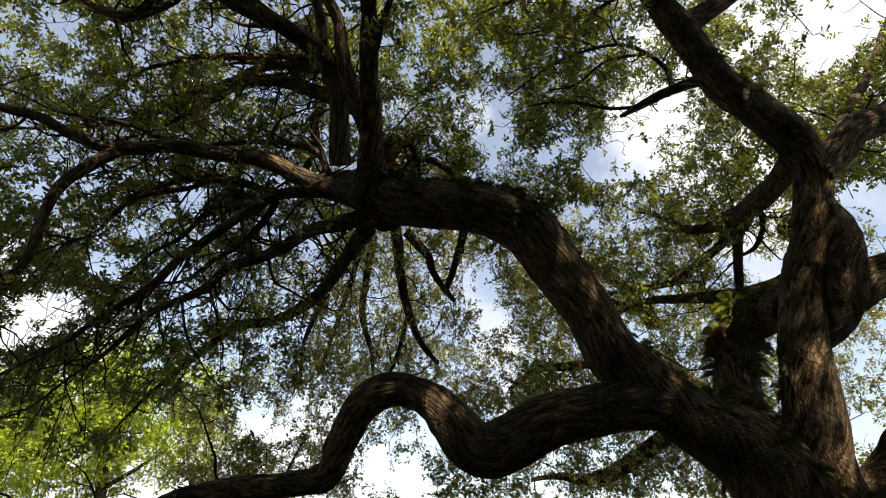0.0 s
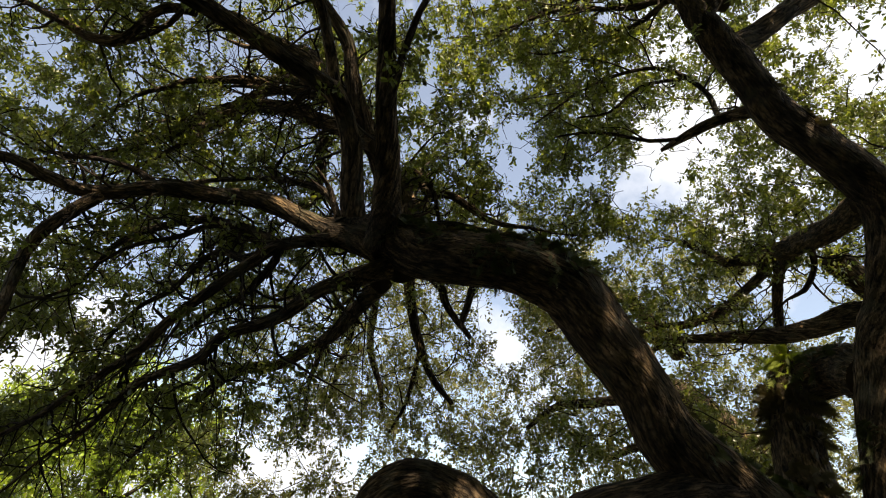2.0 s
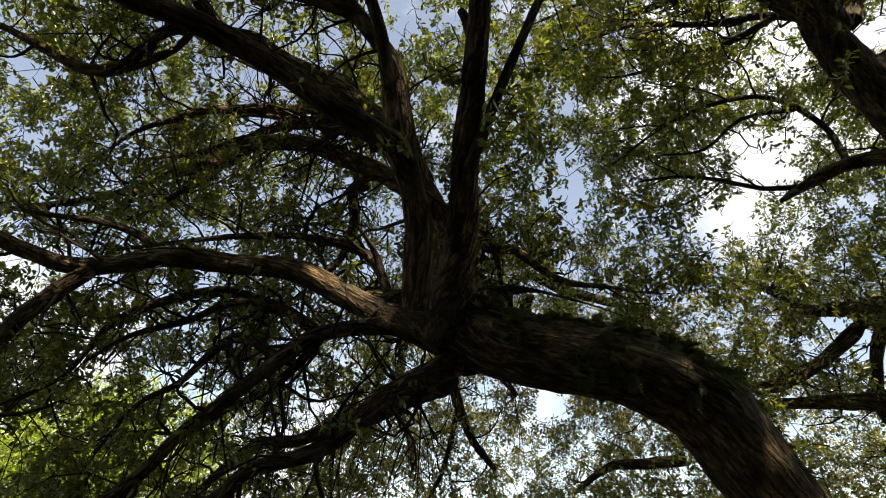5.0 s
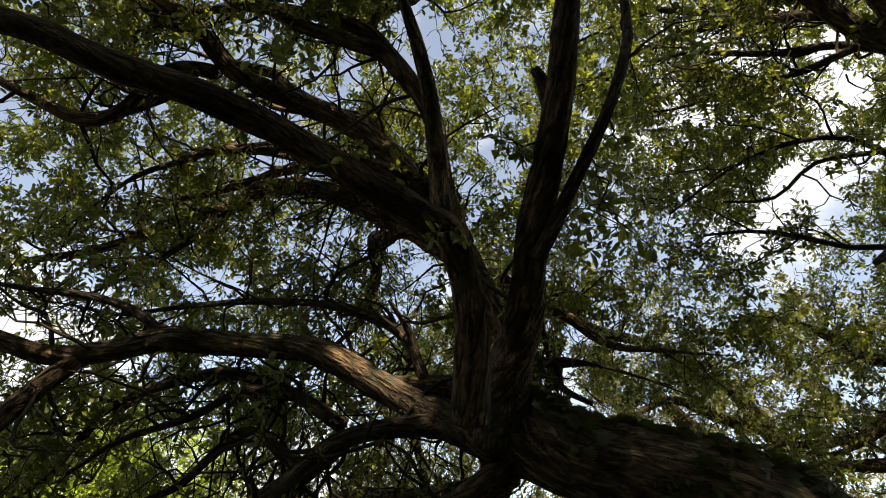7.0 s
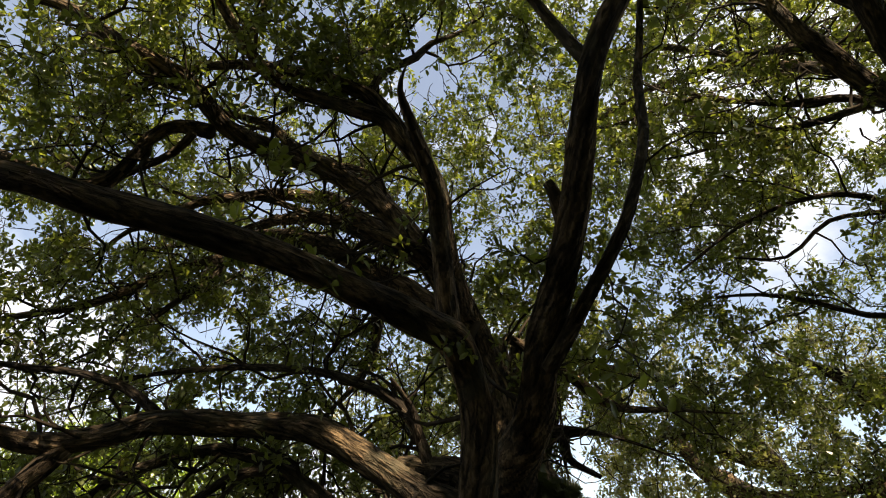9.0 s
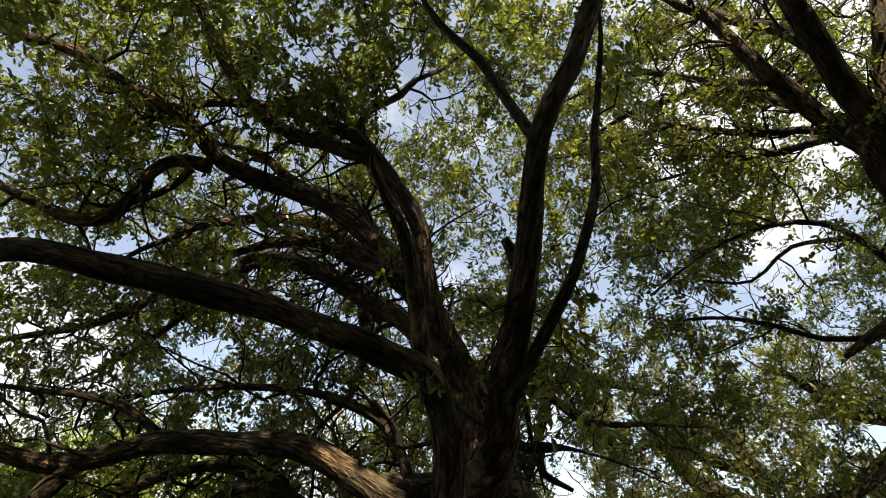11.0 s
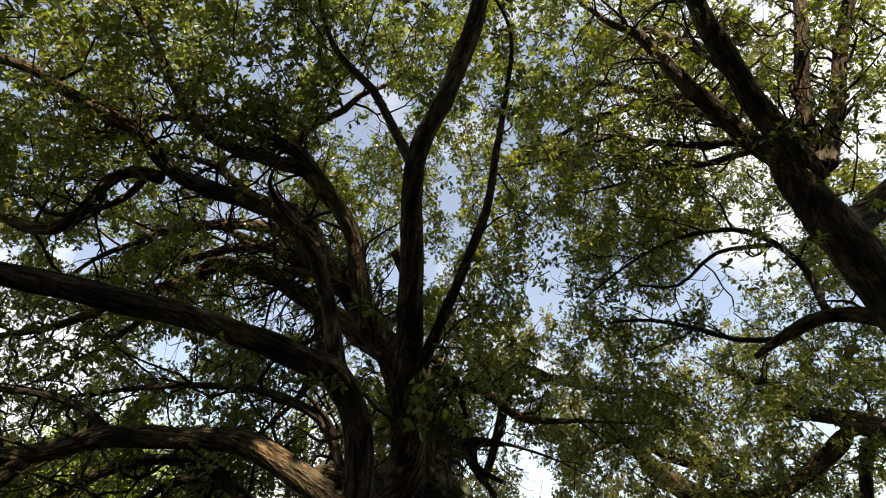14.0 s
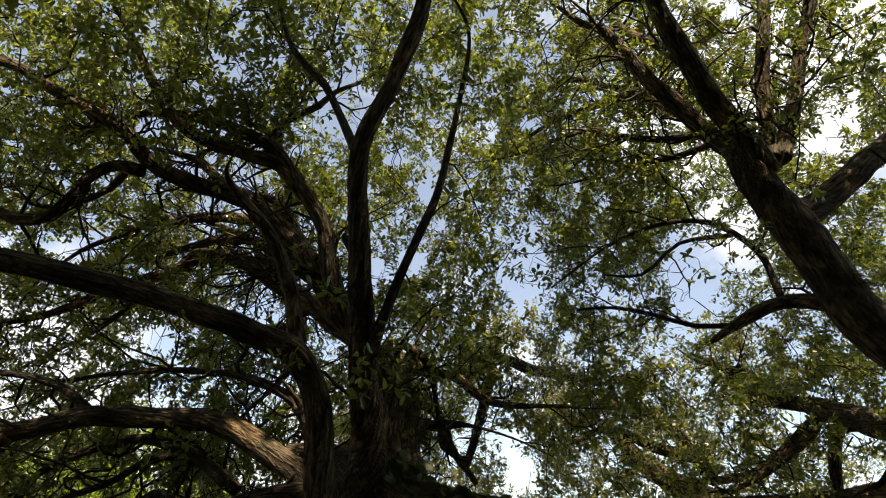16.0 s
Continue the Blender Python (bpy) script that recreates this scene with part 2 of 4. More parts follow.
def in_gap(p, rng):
    """Whether points lie in a ragged opening on the camera's sight lines, or in a sun shaft."""
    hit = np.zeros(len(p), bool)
    for eye, cones in VIEW_GAPS:
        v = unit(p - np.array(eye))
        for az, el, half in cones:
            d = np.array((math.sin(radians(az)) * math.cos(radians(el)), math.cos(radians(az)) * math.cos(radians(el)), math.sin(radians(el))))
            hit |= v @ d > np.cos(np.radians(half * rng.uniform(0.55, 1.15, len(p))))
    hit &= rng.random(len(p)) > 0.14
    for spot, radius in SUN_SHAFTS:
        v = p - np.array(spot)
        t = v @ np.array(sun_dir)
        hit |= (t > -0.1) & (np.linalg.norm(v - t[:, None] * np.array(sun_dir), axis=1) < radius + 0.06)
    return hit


def field(p, scale, seed):
    return np.array([noise.noise(Vector((q[0] * scale + seed, q[1] * scale, q[2] * scale))) for q in p])


def twig_mesh(segs, name, mat, parent):
    """segs: (n, 4, 4) control rows of x, y, z, radius; one four-sided tube each."""
    n, k = segs.shape[:2]
    d = unit(np.gradient(segs[:, :, :3], axis=1))
    ref = np.where(np.abs(d[..., 2:3]) > 0.9, np.array([1.0, 0, 0]), np.array([0, 0, 1.0]))
    s = unit(np.cross(d, ref))
    u = np.cross(d, s)
    r = segs[:, :, 3:4]
    ring = np.stack([segs[:, :, :3] + (s * math.cos(a) + u * math.sin(a)) * r for a in (0, 2.094, 4.189)], axis=2)
    verts = ring.reshape(-1, 3)
    base = (np.arange(n) * k * 3)[:, None, None]
    i = np.arange(k - 1)[None, :, None] * 3
    j = np.arange(3)[None, None, :]
    q = np.stack([base + i + j, base + i + (j + 1) % 3, base + i + 3 + (j + 1) % 3, base + i + 3 + j], axis=-1).reshape(-1, 4)
    return tagged(quad_mesh(name, verts, q, mat, parent, True), kind="stuff")


def leaf_mesh(base, axis, face, length, width, name, mat, parent, plain=False):
    """Folded pointed leaves from arrays of stalk points, axes, upper sides and sizes."""
    side = unit(np.cross(axis, face))
    up = np.cross(side, axis)
    if plain:
        L, W = length[:, None], width[:, None]
        cup = up * W * 0.14
        verts = np.stack([base, base + axis * L * 0.48 + side * W * 0.55 + cup, base + axis * L + side * W * 0.14, base + axis * L * 0.7 - side * W * 0.52 + cup], axis=1).reshape(-1, 3)
        return tagged(quad_mesh(name, verts, np.arange(len(verts)).reshape(-1, 4), mat, parent), kind="stuff")
    L, W = length[:, None], width[:, None]
    rows = [base, base + axis * L * 0.36 + side * W * 0.4 + up * W * 0.14, base + axis * L * 0.76 + side * W * 0.46 + up * W * 0.05,
            base + axis * L - up * L * 0.1, base + axis * L * 0.76 - side * W * 0.46 + up * W * 0.05, base + axis * L * 0.36 - side * W * 0.4 + up * W * 0.14]
    verts = np.stack(rows, axis=1).reshape(-1, 3)
    b = (np.arange(len(base)) * 6)[:, None]
    quads = np.concatenate([b + np.array([0, 1, 2, 3]), b + np.array([0, 3, 4, 5])], axis=0)
    return tagged(quad_mesh(name, verts, quads, mat, parent), kind="stuff")


def foliage(parent, centres, size, skeleton, leaf_len, mat, rng, groups, gaps=True, sprays=7, leaves=11, droop=0.25, reach=1.6, fine=True, plain=True):
    """Grows twigs from the limbs to every clump centre, sprays on the twig's end, and leaves on the sprays."""
    skel = [np.asarray(skeleton)]
    d0 = np.array([np.min(np.sum((skel[0] - c) ** 2, axis=1)) for c in centres])
    order = np.argsort(d0)
    centres = centres[order]
    pool = np.zeros((len(skel[0]) + 3 * len(centres), 3))
    pool[:len(skel[0])] = skel[0]
    count = len(skel[0])
    segs, keep = [], []
    for c in centres:
        dist = np.sum((pool[:count] - c) ** 2, axis=1)
        j = int(np.argmin(dist))
        a, gap = pool[j], math.sqrt(dist[j])
        if gap > reach:
            continue
        keep.append(c)
        off = rng.normal(0, 0.16, 3) * gap
        m1, m2 = a + (c - a) * 0.35 + off, a + (c - a) * 0.7 + off * 0.7 + np.array((0, 0, 0.08 * gap))
        r = 0.004 + 0.007 * min(gap, 1.3)
        segs.append([(*a, r), (*m1, r * 0.85), (*m2, r * 0.65), (*c, r * 0.45)])
        pool[count:count + 3] = m1, m2, c
        count += 3
    centres = np.array(keep)
    segs = np.array(segs)
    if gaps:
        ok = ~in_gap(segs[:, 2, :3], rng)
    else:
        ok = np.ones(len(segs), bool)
    twig_mesh(segs[ok], "twig", TWIG, parent)
    # sprays
    n = len(centres)
    c = np.repeat(centres, sprays, axis=0)
    grow = np.repeat(unit(segs[:, 3, :3] - segs[:, 1, :3]), sprays, axis=0)
    d = unit(rng.normal(0, 1, c.shape) + grow * 0.7 + np.array((0, 0, -droop)))
    ln = rng.uniform(0.5, 1.0, len(c)) * size
    start = c - grow * (rng.uniform(0, 0.6, len(c)) * size)[:, None]
    end = start + d * ln[:, None] + np.array((0, 0, -1)) * (droop * ln * 0.4)[:, None]
    mid = (start + end) / 2
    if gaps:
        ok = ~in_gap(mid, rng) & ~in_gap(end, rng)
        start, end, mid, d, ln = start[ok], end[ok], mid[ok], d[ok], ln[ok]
    r = np.full((len(start), 1), 0.0028 * leaf_len / 0.06)
    bow = mid + rng.normal(0, 0.04, mid.shape) * ln[:, None]
    spray = np.stack([np.hstack([start, r]), np.hstack([bow, r * 0.8]), np.hstack([end, r * 0.4])], axis=1)
    if fine:
        twig_mesh(spray[:, ::2], "spray", TWIG, parent)
    # leaves
    s = np.repeat(np.arange(len(start)), leaves)
    u = np.tile(np.linspace(0.0, 1.0, leaves) ** 0.6 * 0.75 + 0.25, len(start)) + rng.uniform(-0.04, 0.04, len(s))
    base = start[s] + (end - start)[s] * u[:, None] + (bow - mid)[s] * (4 * u * (1 - u))[:, None] * 0.5
    ax0 = unit((end - start)[s])
    ref = unit(np.cross(ax0, np.array((0.13, 0.21, 0.97))))
    ref2 = np.cross(ax0, ref)
    ang = u * leaves * 2.4 + np.repeat(rng.uniform(0, 6.28, len(start)), leaves)
    out = ref * np.cos(ang)[:, None] + ref2 * np.sin(ang)[:, None]
    axis = unit(ax0 * 0.55 + out + rng.normal(0, 0.3, out.shape))
    face = unit(np.array((0, 0, 0.8)) + rng.normal(0, 0.55, out.shape))
    length = leaf_len * rng.uniform(0.65, 1.25, len(s))
    width = length * rng.uniform(0.36, 0.52, len(s))
    which = (np.floor((base[:, 0] + 20) / groups)).astype(int)
    for g in np.unique(which):
        w = which == g
        leaf_mesh(base[w], axis[w], face[w], length[w], width[w], "foliage", mat, parent, plain)
    return len(s)


def fill(rng, low, high, per_m3, ok, clump=0.55, seed=0.0, cut=-0.12):
    """Random clump centres in a box where ok(points) holds, gathered into masses."""
    low, high = np.array(low, float), np.array(high, float)
    n = int(np.prod(high - low) * per_m3)
    p = low + rng.random((n, 3)) * (high - low)
    p = p[ok(p)]
    return p[field(p, clump, seed) > cut + rng.normal(0, 0.06, len(p))]


# ---------------------------------------------------------------- ground
def ground():
    n, half = 80, 300.0
    t = np.linspace(-1, 1, n)
    g = np.sign(t) * np.abs(t) ** 2.2 * half
    x, y = np.meshgrid(g + 2, g + 6, indexing="ij")
    z = np.array([[0.35 * noise.noise(Vector((a * 0.07, b * 0.07, 3))) * min(1, math.hypot(a - 3, b - 4.6) / 12) for a, b in zip(r, s)] for r, s in zip(x, y)])
    verts = np.stack([x, y, z], axis=-1).reshape(-1, 3)
    i, j = np.meshgrid(np.arange(n - 1), np.arange(n - 1), indexing="ij")
    q = np.stack([i * n + j, (i + 1) * n + j, (i + 1) * n + j + 1, i * n + j + 1], axis=-1).reshape(-1, 4)
    tagged(quad_mesh("ground", verts, q, GRASS, None, True), "patchy grass and bare earth under the oaks", "ground", kind="structure")


ground()

# ---------------------------------------------------------------- the old oak
# every bough: x, y, z and radius of its bends, from its fork outwards
BOUGHS = {}
BOUGHS["limbA"] = [(2.88, 4.60, 1.40, 0.388), (2.42, 4.50, 1.93, 0.310), (1.84, 4.40, 2.26, 0.235), (1.40, 4.30, 2.66, 0.215), (1.19, 4.25, 3.02, 0.205), (0.95, 4.20, 3.41, 0.215), (0.71, 4.15, 3.73, 0.225), (0.38, 4.15, 3.91, 0.225), (-0.02, 4.25, 4.02, 0.220), (-0.39, 4.40, 4.15, 0.217), (-0.70, 4.50, 4.34, 0.188)]
BOUGHS["U1"] = [(-0.74, 4.45, 4.22, 0.165), (-0.66, 4.20, 4.52, 0.118), (-0.63, 3.70, 4.72, 0.087), (-0.60, 3.39, 4.95, 0.074), (-0.57, 2.87, 5.24, 0.055), (-0.54, 2.51, 5.60, 0.042), (-0.40, 2.40, 5.91, 0.041), (-0.26, 2.34, 6.31, 0.038), (-0.18, 2.23, 6.91, 0.029), (-0.09, 2.12, 7.76, 0.021)]
BOUGHS["U1L"] = [(-0.54, 2.51, 5.58, 0.027), (-0.64, 2.55, 5.82, 0.021), (-0.74, 2.55, 6.04, 0.020), (-0.85, 2.55, 6.17, 0.018), (-0.96, 2.54, 6.34, 0.014), (-1.06, 2.54, 6.69, 0.012)]
BOUGHS["VS"] = [(-0.57, 2.98, 5.25, 0.035), (-0.62, 2.87, 5.32, 0.025), (-0.65, 2.85, 5.36, 0.019)]
BOUGHS["U4"] = [(-0.61, 3.40, 4.82, 0.036), (-0.41, 3.00, 5.15, 0.025), (-0.31, 2.95, 5.37, 0.023), (-0.21, 3.00, 5.67, 0.022), (-0.14, 3.10, 6.08, 0.021), (-0.08, 3.10, 6.37, 0.018), (-0.00, 3.10, 7.00, 0.012)]
BOUGHS["U2"] = [(-0.88, 3.95, 4.24, 0.093), (-0.89, 3.75, 4.52, 0.084), (-0.92, 3.60, 4.78, 0.077), (-0.99, 3.41, 4.93, 0.073), (-1.13, 3.28, 4.98, 0.066), (-1.31, 3.15, 5.04, 0.061), (-1.50, 2.94, 5.07, 0.055), (-1.76, 2.69, 5.07, 0.051), (-2.04, 2.55, 5.10, 0.046), (-2.21, 2.36, 5.08, 0.038)]
BOUGHS["ML"] = [(-0.78, 4.50, 4.34, 0.109), (-0.68, 4.80, 4.83, 0.132), (-0.77, 4.90, 5.21, 0.127), (-0.90, 4.75, 5.49, 0.107), (-1.04, 4.50, 5.69, 0.090)]
BOUGHS["U3"] = [(-0.90, 4.55, 5.45, 0.088), (-1.02, 4.30, 5.69, 0.075), (-1.06, 4.15, 5.90, 0.065), (-1.07, 4.05, 6.07, 0.061), (-1.15, 3.95, 6.21, 0.057), (-1.30, 3.90, 6.43, 0.054), (-1.48, 3.85, 6.65, 0.052), (-1.66, 3.85, 6.76, 0.048), (-1.96, 3.90, 6.92, 0.043), (-2.36, 4.00, 7.12, 0.036), (-2.82, 4.10, 7.19, 0.025), (-3.27, 4.20, 7.16, 0.016)]
BOUGHS["U3r"] = [(-1.52, 3.82, 6.65, 0.029), (-1.46, 4.00, 7.03, 0.028), (-1.25, 4.10, 7.27, 0.028), (-1.14, 4.20, 7.52, 0.023), (-0.89, 4.30, 7.77, 0.017)]
BOUGHS["U3s"] = [(-1.00, 3.50, 5.01, 0.055), (-1.03, 3.35, 5.29, 0.046), (-1.06, 3.05, 5.44, 0.036), (-1.11, 2.80, 5.49, 0.027), (-1.15, 2.65, 5.52, 0.019), (-1.17, 2.60, 5.57, 0.011), (-1.16, 2.60, 5.65, 0.005), (-1.15, 2.62, 5.71, 0.003)]
BOUGHS["U3t"] = [(-1.86, 3.88, 6.86, 0.029), (-2.01, 4.00, 7.09, 0.022), (-1.83, 4.20, 7.38, 0.019), (-1.52, 4.40, 7.71, 0.014)]
BOUGHS["M1"] = [(-0.96, 4.45, 5.55, 0.104), (-1.13, 4.40, 5.79, 0.089), (-1.47, 4.50, 6.25, 0.084), (-1.81, 4.60, 6.59, 0.084), (-2.09, 4.60, 6.72, 0.081), (-2.34, 4.40, 6.69, 0.070), (-2.59, 4.20, 6.74, 0.063), (-2.76, 4.00, 6.94, 0.058), (-2.99, 3.90, 7.05, 0.053), (-3.27, 3.80, 7.18, 0.047), (-3.60, 3.70, 7.37, 0.041), (-3.93, 3.60, 7.41, 0.031), (-4.38, 3.50, 7.51, 0.015)]
BOUGHS["M1b"] = [(-1.94, 4.60, 6.67, 0.053), (-2.23, 4.60, 6.87, 0.045), (-2.43, 4.60, 7.07, 0.038), (-2.59, 4.60, 7.14, 0.029), (-2.91, 4.60, 7.23, 0.019)]
BOUGHS["M1c"] = [(-2.79, 4.05, 6.95, 0.037), (-3.06, 4.10, 7.08, 0.031), (-3.43, 4.20, 7.43, 0.024), (-3.89, 4.30, 7.78, 0.017)]
BOUGHS["M1d"] = [(-1.32, 4.50, 6.01, 0.056), (-1.50, 4.60, 6.40, 0.047), (-1.68, 4.70, 6.68, 0.045), (-2.01, 4.80, 6.82, 0.038), (-2.46, 5.00, 7.04, 0.029)]
BOUGHS["M2"] = [(-1.14, 4.50, 5.78, 0.061), (-1.57, 4.80, 6.25, 0.060), (-2.00, 5.20, 6.73, 0.061), (-2.44, 5.50, 6.99, 0.063), (-2.85, 5.40, 6.93, 0.052), (-3.18, 5.30, 6.82, 0.041), (-3.41, 5.20, 6.62, 0.030), (-3.66, 5.10, 6.40, 0.021)]
BOUGHS["M3"] = [(-1.27, 4.50, 5.96, 0.048), (-1.81, 5.00, 6.41, 0.050), (-2.48, 5.40, 6.68, 0.051), (-2.93, 5.70, 6.74, 0.044), (-3.42, 5.80, 6.66, 0.032)]
BOUGHS["M4"] = [(-1.10, 4.40, 5.74, 0.045), (-1.56, 4.80, 6.14, 0.048), (-2.09, 5.20, 6.58, 0.035), (-2.77, 5.60, 7.01, 0.025)]
BOUGHS["LM"] = [(-2.67, 4.20, 6.69, 0.056), (-2.94, 4.20, 6.75, 0.047), (-3.05, 4.15, 6.61, 0.046), (-3.09, 4.10, 6.39, 0.040), (-3.21, 4.10, 6.22, 0.048), (-3.40, 4.05, 6.15, 0.048), (-3.59, 4.00, 6.22, 0.041), (-3.73, 3.90, 6.27, 0.034), (-4.05, 3.80, 6.39, 0.021)]
BOUGHS["LMb"] = [(-2.73, 4.10, 6.60, 0.029), (-2.89, 4.20, 6.52, 0.027), (-3.18, 4.30, 6.46, 0.024), (-3.68, 4.50, 6.55, 0.020), (-4.18, 4.60, 6.86, 0.014)]
BOUGHS["P"] = [(-0.86, 4.60, 5.36, 0.077), (-1.62, 4.90, 5.96, 0.080), (-2.12, 5.20, 6.33, 0.079), (-2.71, 5.50, 6.53, 0.078), (-3.01, 5.60, 6.41, 0.062), (-3.56, 5.60, 6.24, 0.048), (-4.04, 5.50, 5.93, 0.038), (-4.52, 5.40, 5.78, 0.029), (-4.99, 5.30, 5.68, 0.018)]
BOUGHS["Pb"] = [(-2.99, 5.60, 6.43, 0.043), (-3.08, 5.50, 6.15, 0.038), (-3.25, 5.40, 5.93, 0.029), (-3.51, 5.30, 5.62, 0.018)]
BOUGHS["D"] = [(-1.47, 5.20, 5.86, 0.059), (-1.70, 5.70, 6.10, 0.060), (-1.67, 5.80, 5.82, 0.055), (-1.72, 5.80, 5.51, 0.046), (-1.78, 5.70, 5.29, 0.032), (-1.93, 5.60, 5.08, 0.017)]
BOUGHS["L1"] = [(-0.72, 4.45, 4.18, 0.131), (-1.24, 4.55, 4.43, 0.096), (-1.74, 4.62, 4.71, 0.088), (-2.19, 4.55, 4.78, 0.077), (-2.69, 4.40, 4.77, 0.068), (-3.13, 4.25, 4.64, 0.061), (-3.42, 4.10, 4.67, 0.050), (-3.65, 3.95, 4.75, 0.044), (-3.90, 3.80, 4.75, 0.040), (-4.36, 3.60, 4.83, 0.025), (-4.76, 3.40, 4.77, 0.014)]
BOUGHS["L1b"] = [(-3.08, 4.26, 4.64, 0.063), (-3.33, 4.10, 4.21, 0.053), (-3.43, 4.10, 3.87, 0.044), (-3.35, 4.00, 3.47, 0.040), (-3.39, 3.95, 3.20, 0.038), (-3.49, 3.80, 2.83, 0.025), (-3.69, 3.70, 2.63, 0.015)]
BOUGHS["L1c"] = [(-2.73, 4.50, 4.81, 0.034), (-2.94, 4.45, 4.96, 0.030), (-3.21, 4.40, 5.05, 0.025), (-3.52, 4.35, 5.08, 0.020), (-3.87, 4.30, 5.13, 0.013)]
BOUGHS["S"] = [(-1.12, 4.60, 4.47, 0.042), (-1.19, 4.65, 4.70, 0.038), (-1.34, 4.70, 4.93, 0.040), (-1.60, 4.80, 5.07, 0.035), (-1.93, 4.90, 5.18, 0.029), (-2.40, 5.00, 5.24, 0.026), (-2.94, 5.10, 5.24, 0.021), (-3.46, 5.10, 5.18, 0.014)]
BOUGHS["S2"] = [(-1.19, 4.65, 4.67, 0.032), (-1.24, 4.60, 4.86, 0.025), (-1.32, 4.50, 4.97, 0.017), (-1.37, 4.45, 5.03, 0.011)]
BOUGHS["L2"] = [(-0.77, 4.50, 4.29, 0.092), (-1.24, 4.45, 4.28, 0.058), (-1.52, 4.40, 4.22, 0.054), (-1.72, 4.40, 4.11, 0.052), (-1.94, 4.40, 3.94, 0.045), (-2.17, 4.45, 3.75, 0.042), (-2.42, 4.50, 3.55, 0.039), (-2.60, 4.55, 3.37, 0.037), (-2.81, 4.60, 3.24, 0.031), (-3.08, 4.65, 3.08, 0.028), (-3.33, 4.70, 2.90, 0.023), (-3.70, 4.80, 2.74, 0.016)]
BOUGHS["L2b"] = [(-1.57, 4.45, 4.18, 0.036), (-1.76, 4.70, 4.08, 0.032), (-2.02, 4.90, 3.94, 0.032), (-2.36, 5.10, 3.85, 0.027), (-2.70, 5.30, 3.71, 0.019)]
BOUGHS["L2c"] = [(-1.79, 4.40, 4.05, 0.039), (-2.19, 4.70, 4.28, 0.033), (-2.44, 4.80, 4.17, 0.030), (-2.67, 4.90, 3.99, 0.024), (-2.97, 5.00, 3.87, 0.018), (-3.20, 5.00, 3.53, 0.011)]
BOUGHS["L3"] = [(-0.68, 4.50, 4.04, 0.098), (-1.02, 4.30, 3.83, 0.064), (-1.18, 4.15, 3.68, 0.055), (-1.32, 4.10, 3.54, 0.050), (-1.51, 4.10, 3.44, 0.045), (-1.82, 4.20, 3.37, 0.041), (-2.00, 4.30, 3.24, 0.039), (-2.27, 4.40, 3.17, 0.034), (-2.53, 4.50, 3.09, 0.032), (-2.74, 4.60, 2.95, 0.027), (-2.98, 4.70, 2.77, 0.020), (-3.30, 4.80, 2.58, 0.013)]
BOUGHS["L4"] = [(-0.73, 4.60, 3.96, 0.091), (-1.00, 5.20, 3.95, 0.074), (-1.45, 6.20, 3.96, 0.074), (-1.92, 7.00, 4.00, 0.076), (-2.35, 7.20, 3.87, 0.068), (-2.81, 7.20, 3.81, 0.063), (-3.10, 7.20, 3.60, 0.051), (-3.43, 7.20, 3.26, 0.040), (-3.80, 7.20, 2.90, 0.027)]
BOUGHS["L5"] = [(-1.63, 4.60, 4.30, 0.049), (-2.03, 4.70, 4.54, 0.042), (-2.44, 4.80, 4.66, 0.041), (-2.83, 4.80, 4.59, 0.033), (-3.20, 4.80, 4.42, 0.026), (-3.44, 4.80, 4.03, 0.016)]
BOUGHS["L5b"] = [(-2.03, 4.70, 4.54, 0.034), (-2.27, 4.60, 4.50, 0.029), (-2.48, 4.50, 4.34, 0.024), (-2.78, 4.40, 4.21, 0.018), (-3.05, 4.40, 4.03, 0.011)]
BOUGHS["B"] = [(1.81, 4.38, 2.31, 0.217), (1.31, 4.30, 2.26, 0.208), (0.86, 4.25, 2.17, 0.197), (0.51, 4.25, 2.02, 0.197), (0.27, 4.25, 1.97, 0.189), (0.07, 4.30, 2.16, 0.163), (-0.15, 4.35, 2.35, 0.130), (-0.42, 4.40, 2.42, 0.132), (-0.69, 4.50, 2.27, 0.130), (-0.81, 4.55, 2.00, 0.121), (-0.92, 4.60, 1.77, 0.105), (-1.26, 4.65, 1.71, 0.090), (-1.74, 4.75, 1.69, 0.085), (-2.28, 4.90, 1.57, 0.082), (-2.97, 5.10, 1.30, 0.064), (-3.76, 5.30, 1.12, 0.047)]
BOUGHS["C"] = [(2.96, 4.55, 1.56, 0.308), (2.93, 4.50, 1.95, 0.238), (2.97, 4.45, 2.38, 0.214), (3.02, 4.45, 2.84, 0.187), (3.16, 4.40, 3.33, 0.181), (3.29, 4.30, 3.83, 0.153), (3.36, 4.20, 4.37, 0.147), (3.23, 4.15, 4.71, 0.168), (2.94, 4.15, 5.07, 0.164), (2.69, 4.20, 5.55, 0.159), (2.48, 4.20, 6.13, 0.159), (2.23, 4.10, 6.56, 0.122)]
BOUGHS["C1a"] = [(2.37, 4.15, 6.32, 0.120), (2.17, 4.10, 6.68, 0.080), (2.04, 4.20, 7.04, 0.075), (1.85, 4.20, 7.33, 0.073), (1.68, 4.20, 7.57, 0.069), (1.51, 4.20, 7.89, 0.058), (1.33, 4.20, 8.20, 0.045), (1.11, 4.20, 8.35, 0.028)]
BOUGHS["C1b"] = [(2.36, 4.10, 6.53, 0.104), (2.09, 3.95, 6.92, 0.089), (1.83, 3.80, 7.22, 0.082), (1.65, 3.65, 7.55, 0.076), (1.52, 3.55, 7.82, 0.068), (1.39, 3.40, 8.26, 0.055)]
